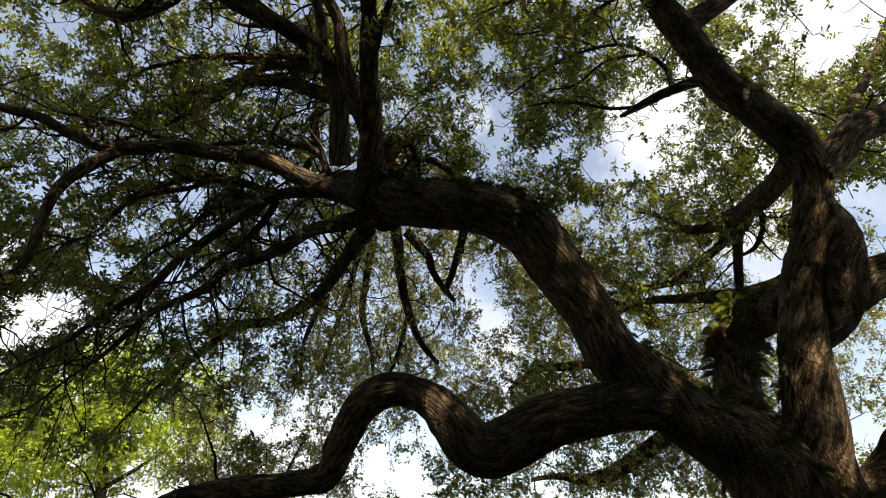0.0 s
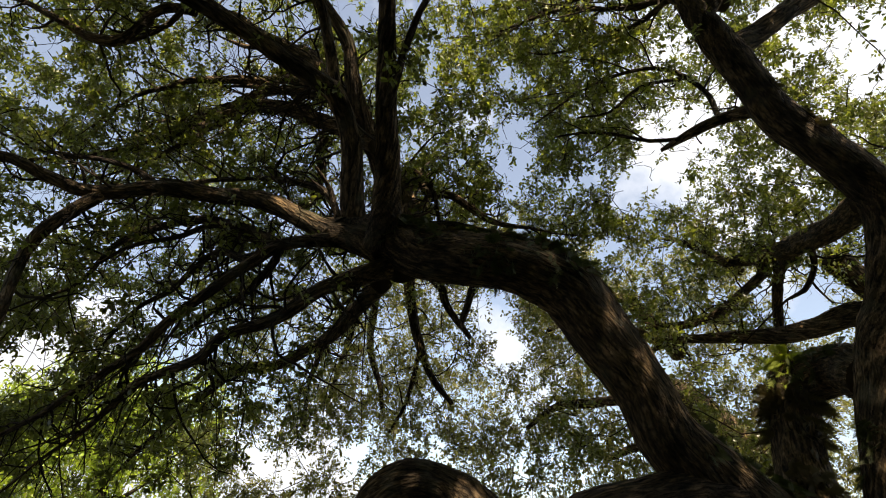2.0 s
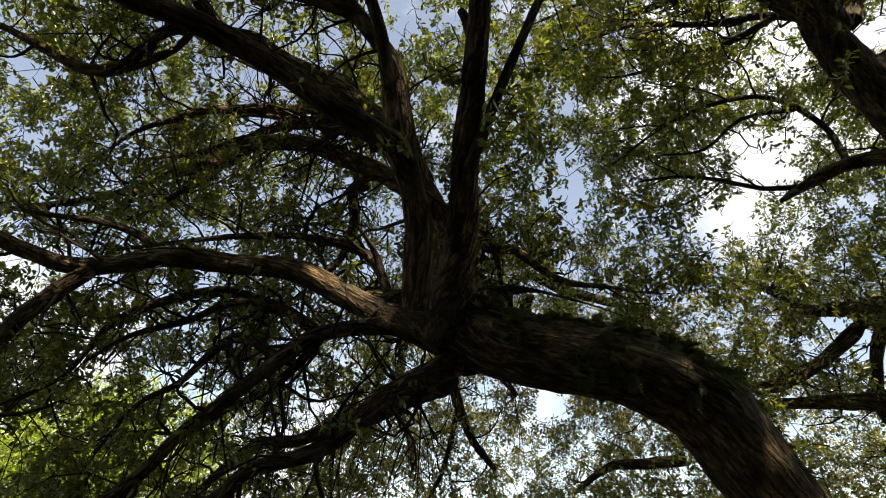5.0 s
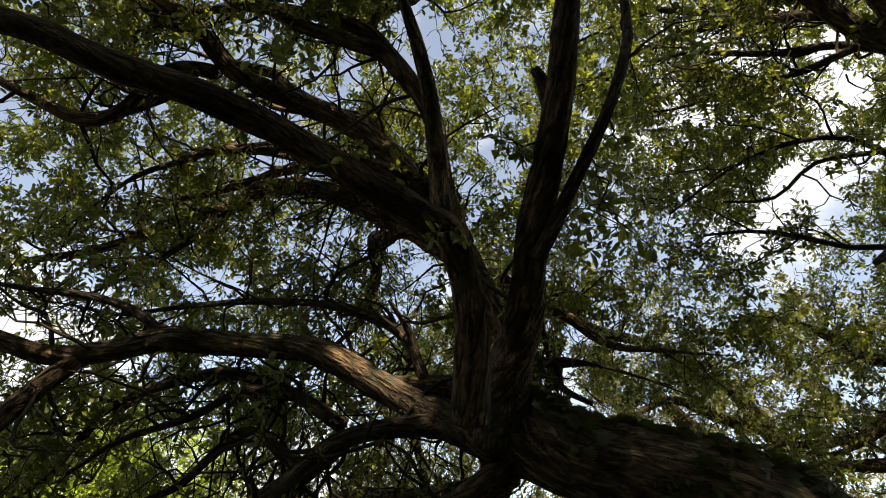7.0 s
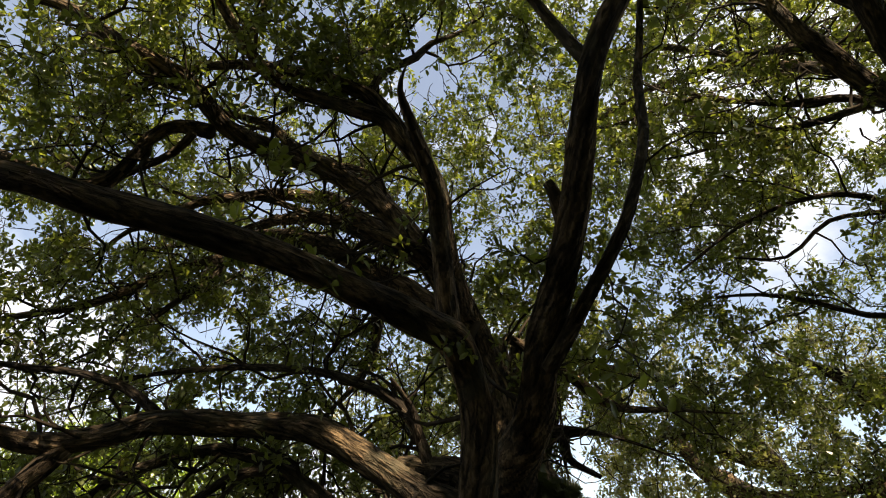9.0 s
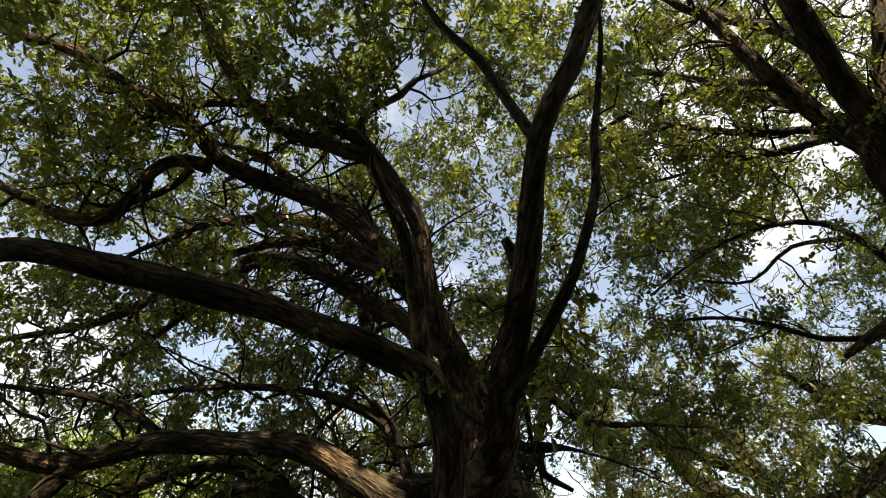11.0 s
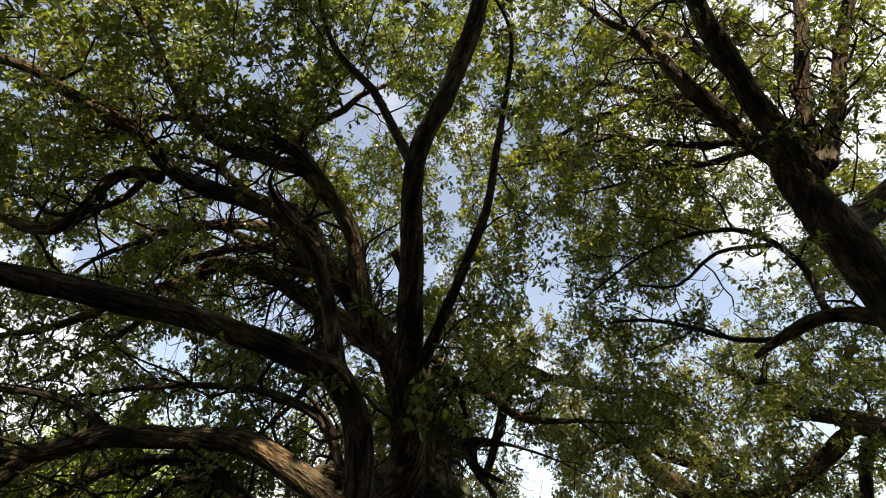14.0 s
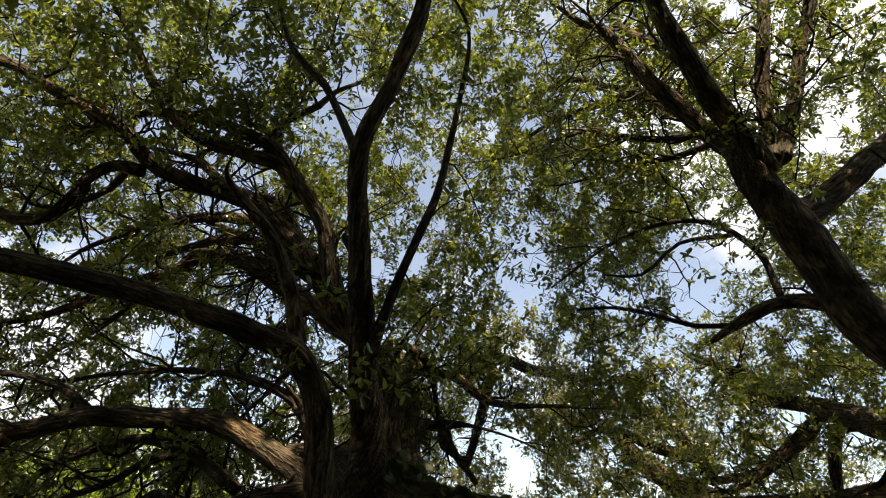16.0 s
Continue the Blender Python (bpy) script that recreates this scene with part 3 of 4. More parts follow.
BOUGHS["C1e"] = [(1.75, 3.75, 7.34, 0.047), (1.70, 4.00, 7.84, 0.046), (1.66, 4.30, 8.27, 0.044), (1.58, 4.50, 8.65, 0.032)]
BOUGHS["C1c"] = [(2.51, 4.20, 6.74, 0.072), (2.62, 4.30, 7.20, 0.065), (2.70, 4.30, 7.68, 0.062), (2.76, 4.20, 8.04, 0.060), (2.89, 4.20, 8.61, 0.055), (3.02, 4.10, 9.43, 0.046)]
BOUGHS["C1d"] = [(2.57, 4.20, 6.74, 0.075), (2.81, 4.20, 7.29, 0.062), (3.06, 4.20, 7.90, 0.058), (3.26, 4.10, 8.48, 0.051), (3.56, 4.00, 9.27, 0.040)]
BOUGHS["C1R"] = [(2.43, 4.20, 6.13, 0.128), (2.86, 4.20, 6.41, 0.106), (3.28, 4.20, 6.73, 0.100), (3.81, 4.20, 7.15, 0.091), (4.30, 4.10, 7.62, 0.063)]
BOUGHS["CT1"] = [(2.37, 4.30, 6.92, 0.036), (2.19, 4.60, 7.29, 0.035), (1.91, 4.80, 7.42, 0.032), (1.57, 5.00, 7.63, 0.029), (1.24, 5.10, 7.75, 0.026), (0.80, 5.20, 7.65, 0.019), (0.47, 5.30, 7.59, 0.012)]
BOUGHS["CT2"] = [(1.91, 4.30, 7.30, 0.049), (2.05, 5.00, 8.07, 0.053), (1.98, 5.40, 8.51, 0.049), (1.56, 5.70, 8.60, 0.039), (1.10, 5.80, 8.45, 0.029), (0.70, 5.90, 8.23, 0.017)]
BOUGHS["CT3"] = [(1.84, 4.40, 7.66, 0.037), (1.91, 5.40, 8.61, 0.036), (1.47, 5.80, 9.15, 0.036), (1.18, 6.00, 9.21, 0.030), (0.83, 6.10, 9.13, 0.018)]
BOUGHS["CT4"] = [(2.15, 4.40, 7.05, 0.034), (2.07, 4.80, 7.23, 0.031), (1.93, 5.10, 7.38, 0.028), (1.64, 5.30, 7.42, 0.022), (1.26, 5.40, 7.35, 0.014)]
BOUGHS["C2"] = [(3.37, 4.20, 4.27, 0.145), (3.89, 4.20, 4.77, 0.148), (4.28, 4.20, 4.98, 0.135), (4.76, 4.10, 5.27, 0.096), (5.38, 4.00, 5.54, 0.067)]
BOUGHS["C2b"] = [(3.70, 4.30, 4.62, 0.067), (4.48, 4.80, 5.50, 0.059), (5.36, 5.20, 6.53, 0.053), (5.91, 5.40, 7.32, 0.033)]
BOUGHS["C3"] = [(3.33, 4.30, 4.56, 0.116), (3.59, 5.10, 4.70, 0.117), (3.87, 6.00, 4.96, 0.129), (4.00, 6.70, 5.19, 0.116), (4.09, 7.20, 5.34, 0.102), (3.83, 7.60, 5.50, 0.062), (3.56, 8.00, 5.97, 0.036)]
BOUGHS["C3b"] = [(4.09, 7.10, 5.31, 0.067), (4.12, 7.20, 5.10, 0.059), (3.88, 7.20, 4.88, 0.054), (3.50, 7.30, 4.61, 0.043), (3.10, 7.40, 4.42, 0.027)]
BOUGHS["C3c"] = [(3.90, 6.00, 4.96, 0.072), (4.23, 7.00, 5.01, 0.070), (4.43, 7.50, 4.73, 0.067), (4.46, 7.70, 4.27, 0.062)]
BOUGHS["C3d"] = [(3.89, 5.80, 4.93, 0.069), (4.29, 7.30, 5.20, 0.067), (3.89, 7.50, 4.87, 0.063), (3.45, 7.60, 4.59, 0.056), (2.74, 7.80, 4.53, 0.039), (2.45, 8.00, 4.56, 0.022)]
BOUGHS["C3e"] = [(3.73, 5.60, 4.81, 0.038), (3.85, 5.80, 4.61, 0.033), (3.80, 6.00, 4.41, 0.030), (3.66, 6.10, 4.34, 0.016)]
BOUGHS["C4"] = [(3.26, 4.50, 3.06, 0.147), (3.75, 4.50, 3.37, 0.184), (4.07, 4.40, 3.49, 0.165), (4.45, 4.20, 3.62, 0.121), (5.05, 4.00, 3.78, 0.090)]
BOUGHS["C5"] = [(3.02, 4.60, 1.33, 0.417), (3.42, 4.55, 1.71, 0.209), (3.83, 4.50, 2.12, 0.204), (4.46, 4.40, 2.55, 0.174), (5.00, 4.20, 2.77, 0.136)]
BOUGHS["EPI"] = [(2.59, 4.80, 2.07, 0.181), (2.78, 5.20, 2.56, 0.197), (3.02, 5.50, 3.13, 0.200), (3.18, 5.60, 3.54, 0.135)]
BOUGHS["EH"] = [(4.75, 6.65, 5.1, 0.160), (5.53, 7.00, 4.57, 0.160), (5.06, 7.15, 4.49, 0.150), (4.70, 7.30, 4.37, 0.130), (4.17, 7.40, 4.30, 0.105), (3.57, 7.50, 4.30, 0.075), (2.95, 7.60, 4.27, 0.045), (2.60, 7.70, 4.13, 0.022)]
BOUGHS["EQ"] = [(3.10, 4.50, 3.12, 0.200), (3.22, 4.90, 3.28, 0.210), (3.24, 5.30, 3.32, 0.210), (3.16, 5.60, 3.22, 0.190), (3.08, 5.70, 2.90, 0.150)]
BOUGHS["ST"] = [(2.70, 4.30, 5.53, 0.070), (2.52, 4.60, 5.66, 0.056), (2.20, 4.70, 5.54, 0.046), (1.92, 4.70, 5.37, 0.020)]
BOUGHS["ST1"] = [(2.16, 4.70, 5.51, 0.024), (1.84, 4.75, 5.52, 0.021), (1.55, 4.80, 5.63, 0.019), (1.23, 4.90, 5.73, 0.014), (0.96, 5.00, 5.75, 0.009)]
BOUGHS["ST2"] = [(2.56, 4.70, 5.75, 0.029), (2.54, 4.80, 6.22, 0.028), (2.18, 4.80, 6.50, 0.025), (1.74, 4.90, 6.52, 0.020), (1.27, 5.00, 6.34, 0.014), (0.78, 5.10, 6.00, 0.009)]
BOUGHS["ST3"] = [(2.36, 4.80, 6.37, 0.023), (1.92, 4.90, 6.34, 0.017), (1.58, 5.00, 6.08, 0.014), (1.29, 5.20, 6.17, 0.009)]
BOUGHS["SM"] = [(-0.69, 4.60, 4.43, 0.051), (-0.49, 5.40, 5.51, 0.044), (-0.38, 5.40, 5.30, 0.039), (-0.13, 5.40, 5.28, 0.044), (0.14, 5.40, 5.08, 0.038), (0.39, 5.60, 5.05, 0.031), (0.83, 5.80, 5.08, 0.018)]
BOUGHS["SM2"] = [(-0.53, 4.60, 4.43, 0.053), (-0.62, 5.20, 5.45, 0.041), (-0.39, 5.30, 5.42, 0.038), (-0.29, 5.30, 5.17, 0.026)]
BOUGHS["U3n"] = [(-1.22, 3.95, 6.29, 0.052), (-1.41, 3.85, 6.50, 0.052), (-1.62, 3.80, 6.55, 0.047), (-1.89, 3.75, 6.62, 0.045), (-2.11, 3.70, 6.74, 0.041), (-2.26, 3.65, 6.91, 0.038), (-2.43, 3.60, 7.18, 0.034), (-2.59, 3.50, 7.48, 0.023)]
BOUGHS["HS"] = [(-0.56, 4.60, 4.19, 0.251), (-0.62, 5.00, 4.63, 0.224), (-0.67, 5.50, 5.10, 0.204), (-0.68, 5.80, 5.47, 0.150)]
BOUGHS["DS"] = [(-0.68, 5.80, 5.40, 0.076), (-0.50, 5.95, 5.49, 0.074), (-0.31, 6.10, 5.50, 0.051)]
BOUGHS["K"] = [(-0.55, 5.20, 4.93, 0.029), (-0.37, 5.20, 4.83, 0.032), (-0.19, 5.20, 4.82, 0.043), (0.03, 5.20, 4.81, 0.016)]
BOUGHS["K2"] = [(-0.20, 5.20, 4.82, 0.040), (-0.20, 5.20, 4.65, 0.030), (0.01, 5.20, 4.53, 0.015)]
FAR_BOUGHS = {}
FAR_BOUGHS["F1"] = [(4.24, 10.50, 4.83, 0.152), (3.71, 10.10, 5.28, 0.120), (3.28, 9.90, 5.65, 0.098), (2.75, 9.80, 5.78, 0.075), (2.26, 9.80, 5.89, 0.045)]
FAR_BOUGHS["F2"] = [(4.02, 10.30, 5.05, 0.112), (3.30, 10.20, 5.17, 0.097), (2.87, 10.10, 5.36, 0.082), (2.37, 10.10, 5.45, 0.062), (1.72, 10.10, 5.18, 0.035)]
FAR_BOUGHS["F3"] = [(2.32, 9.40, 6.07, 0.051), (1.78, 9.00, 6.10, 0.069), (1.11, 8.60, 6.10, 0.080), (0.70, 8.40, 6.21, 0.072), (0.46, 8.30, 6.28, 0.059)]
FAR_BOUGHS["F4"] = [(4.68, 8.60, 5.72, 0.083), (4.13, 8.40, 5.97, 0.070), (3.74, 8.30, 6.09, 0.044), (3.36, 8.20, 6.22, 0.025)]
FAR_BOUGHS["F5"] = [(3.77, 9.60, 2.62, 0.142), (2.96, 9.70, 2.10, 0.122), (2.29, 9.70, 1.92, 0.087), (1.92, 9.70, 1.99, 0.052), (1.45, 9.70, 1.92, 0.029)]
FAR_BOUGHS["F6"] = [(2.75, 9.50, 3.84, 0.090), (2.16, 9.60, 3.77, 0.074), (1.68, 9.70, 3.74, 0.061), (1.17, 9.80, 3.41, 0.037)]
FAR_BOUGHS["F7"] = [(3.49, 9.80, 3.23, 0.084), (2.95, 9.80, 3.11, 0.069), (2.39, 9.80, 2.91, 0.048)]
FAR_BOUGHS["H1"] = [(-0.81, 8.20, 5.97, 0.101), (-0.74, 8.50, 5.26, 0.084), (-0.59, 8.70, 4.56, 0.071), (-0.37, 8.80, 4.01, 0.053), (-0.08, 8.90, 3.65, 0.033)]
FAR_BOUGHS["H1b"] = [(-0.59, 8.70, 4.42, 0.041), (-0.78, 8.80, 3.68, 0.032), (-1.03, 8.80, 3.22, 0.019)]
FAR_BOUGHS["H2"] = [(-0.61, 8.10, 5.70, 0.090), (-0.27, 8.20, 5.33, 0.073), (-0.18, 8.20, 5.03, 0.060), (0.19, 8.30, 4.52, 0.036)]
FAR_BOUGHS["H3"] = [(0.39, 8.00, 5.86, 0.081), (0.26, 8.20, 5.33, 0.065), (0.06, 8.30, 4.75, 0.048)]
FAR_BOUGHS["H4"] = [(-1.33, 9.20, 6.14, 0.084), (-1.44, 9.50, 5.34, 0.070), (-1.48, 9.60, 4.71, 0.059), (-1.30, 9.70, 4.10, 0.044), (-1.26, 9.80, 3.71, 0.026)]
FAR_BOUGHS["H5"] = [(-1.52, 9.20, 5.90, 0.055), (-1.90, 9.50, 4.67, 0.045), (-2.17, 9.70, 3.79, 0.031)]
FAR_BOUGHS["H6"] = [(-1.85, 8.20, 4.63, 0.047), (-2.19, 8.40, 3.94, 0.035), (-2.22, 8.50, 3.25, 0.019)]

# sky openings in the leaves, placed to fit the camera's view: from an eye point, each by azimuth, elevation and half
# angle in degrees
VIEW_GAPS = []
VIEW_GAPS.append(((0.00, 0.00, 1.60), [(6.3, 37.2, 2.5), (7.6, 39.7, 1.7), (22.5, 34.1, 2.9), (26.2, 35.3, 2.4), (18.8, 31.9, 1.7), (27.9, 37.0, 1.3), (23.9, 31.9, 1.7), (44.0, 37.8, 3.7), (46.5, 38.3, 2.7), (41.7, 35.6, 1.4), (6.6, 44.6, 1.3), (-38.4, 14.2, 2.3), (-39.4, 12.2, 1.2), (-36.3, 15.6, 1.6), (-34.2, 19.6, 1.4), (-27.8, 27.4, 1.6), (-32.2, 23.4, 1.1), (-28.5, 19.6, 1.1), (-18.5, 7.3, 2.0), (-16.3, 6.1, 1.3), (-6.8, 2.4, 2.5), (-3.2, 1.9, 2.5), (-1.1, 5.3, 1.3), (36.5, 5.1, 1.8), (41.3, 23.8, 1.3), (29.8, 20.5, 1.2), (32.2, 19.7, 1.3), (6.0, 17.8, 1.4), (-26.3, 41.2, 0.9), (-12.3, 40.7, 1.0)]))
VIEW_GAPS.append(((-0.47, 0.65, 2.69), [(12.0, 33.7, 2.2), (11.1, 31.2, 1.4), (13.9, 40.6, 1.0), (29.5, 31.8, 2.5), (26.1, 28.4, 1.5), (33.2, 32.6, 2.0), (35.6, 34.3, 1.1), (28.4, 26.2, 0.9), (43.4, 38.8, 1.7), (44.7, 35.2, 1.2), (-37.6, 6.9, 1.7), (-36.1, 8.9, 1.0), (-32.4, 14.7, 1.4), (-28.2, 14.0, 1.5), (-25.6, 15.1, 1.1), (-34.6, 16.3, 0.7), (-12.1, 47.5, 0.9), (-7.8, 48.9, 1.3), (38.4, 14.5, 1.8), (33.7, 16.4, 1.1), (1.3, 2.3, 1.0), (-24.9, 38.0, 0.7), (-36.5, 22.4, 0.8)]))
VIEW_GAPS.append(((-0.98, 1.29, 3.83), [(-5.1, 49.6, 2.0), (-7.6, 45.0, 1.6), (-13.8, 44.0, 1.7), (-15.4, 39.9, 1.2), (-2.0, 38.3, 1.1), (7.4, 34.8, 1.0), (13.3, 16.8, 1.4), (11.8, 13.6, 1.3), (16.8, 25.1, 1.1), (-25.3, 45.2, 1.1), (-20.7, 47.7, 1.3)]))
VIEW_GAPS.append(((-1.04, 1.31, 4.13), [(44.0, 31.2, 2.0), (44.0, 35.2, 1.5), (-2.1, 48.1, 1.6), (-11.9, 40.6, 1.3), (-16.7, 40.6, 1.0), (37.4, 24.7, 2.1), (39.4, 22.6, 1.6), (34.8, 22.3, 1.6), (41.2, 29.3, 0.9), (30.1, 33.5, 0.9), (21.1, 15.9, 0.9), (12.0, 8.9, 1.2), (-34.9, 25.9, 1.6), (-26.4, 17.6, 1.4), (35.7, 7.8, 1.3), (6.3, 34.6, 1.1), (31.7, 7.7, 0.9), (-18.9, 38.9, 0.8)]))
VIEW_GAPS.append(((-0.65, 0.74, 4.36), [(-4.0, 41.2, 1.8), (-7.7, 38.2, 1.2), (-11.5, 39.1, 1.1), (-16.5, 34.0, 1.1), (-23.8, 28.1, 1.1), (-26.4, 13.5, 1.5), (-27.9, 12.6, 1.0), (37.4, 23.3, 1.1), (30.2, 19.8, 1.5), (27.5, 18.4, 1.4), (24.3, 17.8, 0.8), (34.3, 20.0, 1.1), (29.2, 27.3, 0.9), (33.7, 25.6, 0.9), (45.7, 35.1, 1.4), (14.7, 26.4, 1.1), (6.6, 7.1, 1.3), (9.9, 3.2, 1.6), (34.4, 6.7, 1.0), (36.0, 5.5, 0.9), (17.3, 13.6, 0.9)]))
VIEW_GAPS.append(((-0.13, 0.52, 4.13), [(-13.7, 43.6, 1.6), (-15.4, 40.1, 1.6), (-11.6, 40.0, 1.3), (-27.9, 27.8, 1.1), (24.8, 22.2, 1.5), (27.6, 22.8, 1.3), (29.6, 23.2, 0.9), (32.0, 24.5, 0.9), (39.8, 30.3, 1.5), (42.5, 31.3, 1.3), (27.6, 29.7, 1.0), (9.9, 38.8, 1.0), (17.4, 20.7, 1.1), (6.5, 22.4, 1.2), (5.9, 6.9, 1.5), (7.4, 4.3, 1.3), (32.6, 13.3, 0.9), (-29.0, 15.6, 1.1), (-30.5, 13.8, 0.9), (30.6, 8.0, 1.1), (35.5, 6.2, 1.1), (18.0, 30.1, 1.0)]))

# and shafts cut in the leaves so the sun reaches chosen places on the limbs: the place and the shaft's radius
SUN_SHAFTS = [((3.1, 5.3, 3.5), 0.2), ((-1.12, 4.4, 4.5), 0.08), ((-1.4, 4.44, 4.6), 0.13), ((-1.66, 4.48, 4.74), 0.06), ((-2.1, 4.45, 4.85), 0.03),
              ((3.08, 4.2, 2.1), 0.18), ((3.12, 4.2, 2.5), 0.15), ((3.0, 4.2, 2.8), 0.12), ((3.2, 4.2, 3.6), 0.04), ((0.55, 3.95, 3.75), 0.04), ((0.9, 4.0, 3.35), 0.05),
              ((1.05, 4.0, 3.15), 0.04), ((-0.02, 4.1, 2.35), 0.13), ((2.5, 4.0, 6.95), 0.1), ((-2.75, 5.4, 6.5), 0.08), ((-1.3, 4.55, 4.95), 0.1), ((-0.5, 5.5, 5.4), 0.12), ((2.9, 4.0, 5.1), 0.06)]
rng = np.random.default_rng(7)
oak = tagged(new("oak_tree"), "old spreading live oak with dark furrowed limbs and small leathery leaves", "tree")
limb("trunk", [(3.02, 4.62, -0.15, 1.2), (3.0, 4.6, 0.25, 0.95), (2.97, 4.57, 0.8, 0.8), (2.93, 4.56, 1.25, 0.66), (2.9, 4.55, 1.55, 0.45)], BARK, oak, 1.7)


def run_out(nodes, r):
    """Carries a bough that ends thick on to a thin tip."""
    a, b = np.array(nodes[-2]), np.array(nodes[-1])
    if b[3] < 0.012 or len(nodes) < 4:
        return nodes
    d = unit((b - a)[:3])
    out, p = list(nodes), b[:3]
    for k in (0.6, 0.25):
        d = unit(d + r.normal(0, 0.22, 3))
        p = p + d * 0.35
        out.append((*p, b[3] * k))
    return out


def branchlets(paths, r, parent, every, reach):
    """Side branches along the boughs, forked once more; returns points along them."""
    rows = []

    def grow(start, d, length, rad):
        pts, p = [(*start, rad)], np.array(start)
        for k in range(7):
            d = unit(d + r.normal(0, 0.33, 3) + np.array((0, 0, 0.05)))
            p = p + d * length / 7
            pts.append((*p, rad * (1 - 0.12 * (k + 1))))
        rows.append(pts)
        return np.array(pts), d

    for path in paths:
        run = r.uniform(0, every)
        for i in range(2, len(path) - 1):
            run += np.linalg.norm(path[i, :3] - path[i - 1, :3])
            if run < every or path[i, 3] > 0.09:
                continue
            run = r.uniform(-0.3, 0.2) * every
            t = unit(path[i + 1, :3] - path[i - 1, :3])
            side = unit(np.cross(t, r.normal(0, 1, 3)))
            d = unit(t * r.uniform(0.2, 0.9) + side + np.array((0, 0, r.uniform(-0.35, 0.35))))
            pts, d2 = grow(path[i, :3], d, reach * r.uniform(0.5, 1.2), min(0.42 * path[i, 3] + 0.003, 0.017))
            for j in (2, 4, 5):
                grow(pts[j, :3], unit(d2 + r.normal(0, 0.6, 3)), reach * r.uniform(0.3, 0.6), pts[j, 3] * 0.7)
    rows = np.array(rows)
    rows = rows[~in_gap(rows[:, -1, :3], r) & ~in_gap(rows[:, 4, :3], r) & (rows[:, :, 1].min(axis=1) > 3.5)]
    twig_mesh(rows, "branchlet", TWIG, parent)
    return rows[:, 1:, :3].reshape(-1, 3)


def hanging(paths, r, parent, every, low, high):
    """Long slender twigs that droop from the spreading boughs."""
    rows = []
    for path in paths:
        run = 0.0
        for i in range(2, len(path) - 1):
            run += np.linalg.norm(path[i, :3] - path[i - 1, :3])
            if run < every or path[i, 3] > 0.1:
                continue
            run = r.uniform(-0.5, 0.3) * every
            d = unit(unit(path[i + 1, :3] - path[i - 1, :3]) * 0.7 + r.normal(0, 0.45, 3))
            length, rad = r.uniform(low, high), r.uniform(0.005, 0.009)
            p, pts = path[i, :3], [(*path[i, :3], rad)]
            for k in range(6):
                d = unit(d + np.array((0, 0, -0.42)) + r.normal(0, 0.16, 3))
                p = p + d * length / 6
                pts.append((*p, rad * (1 - 0.13 * (k + 1))))
            rows.append(pts)
    rows = np.array(rows)
    twig_mesh(rows, "branchlet", TWIG, parent)
    return rows[:, 1:, :3].reshape(-1, 3)


skeleton, bough_paths = [], {}
for i, (key, nodes) in enumerate(BOUGHS.items()):
    if key not in ("ST", "VS", "U3s", "DS", "EPI", "HS", "EQ"):  # these end as broken stubs
        nodes = run_out(nodes, rng)
    thick = max(b[3] for b in nodes)
    ob, path = limb("limb" if thick > 0.085 else "branch", nodes, BARK if thick > 0.05 else TWIG, oak, i * 1.37)
    thin = path[path[:, 3] < 0.075]
    skeleton.append((thin if len(thin) else path[-3:])[::2, :3])
    bough_paths[key] = path
skeleton = np.vstack(skeleton + [branchlets(bough_paths.values(), rng, oak, 0.26, 0.8), branchlets([p for k, p in bough_paths.items() if k not in ("U1", "U2", "U4", "U3s", "VS", "SM", "SM2", "K", "K2", "ST")], rng, oak, 0.6, 1.1), branchlets([p for k, p in bough_paths.items() if k[0] in "MPDS" or k[:2] in ("U3", "CT", "C1", "L2", "L3", "L5")], rng, oak, 0.4, 0.9), hanging([bough_paths[k] for k in ("L2", "L3", "L4", "L2b", "L2c", "L5", "D", "P", "M2")], rng, oak, 0.15, 0.6, 1.7)])

limb("burl", [(3.1, 4.45, 2.8, 0.12), (3.33, 4.45, 3.1, 0.23), (3.42, 4.4, 3.45, 0.25), (3.42, 4.3, 3.85, 0.18), (3.35, 4.25, 4.15, 0.09)], BARK, oak, 91.3, 1.8)


def behind(p):
    """The crown beyond the great limbs, open below its middle."""
    x, y, z = p.T
    floor_z = np.where(x < -1.5, 2.0 + 0.1 * (y - 4.5), np.where(x < 3, 5.0, 4.6))
    dome = ((x - 0.5) / 9.5) ** 2 + ((y - 3.5) / 8.5) ** 2 + (z / 11.0) ** 2
    airy = (x > -3.6) & (x < 0.2) & (z < 4.5) & (y > 4.8) & (np.sin(x * 7 + z * 11 + y * 5) > -0.4)
    return (z > floor_z) & (dome < 1) & ~airy


def over(p):
    x, y, z = p.T
    dome = ((x - 0.5) / 9.5) ** 2 + ((y - 3.5) / 9.5) ** 2 + (z / 11.0) ** 2
    clear = (x > 0.6) & (y < 4.5) & (z < 8.6)
    return (dome < 1) & (dome > 0.42) & ~clear


def view_veil(p):
    """Where leaves would hide the arching boughs from the camera; cleared to fit its view."""
    x, y, z = p.T
    return (x > -3.3) & (x < -0.7) & (y < 5.0) & (z > 5.2) & (z < 4.45 + 0.7 * (y - 0.9))


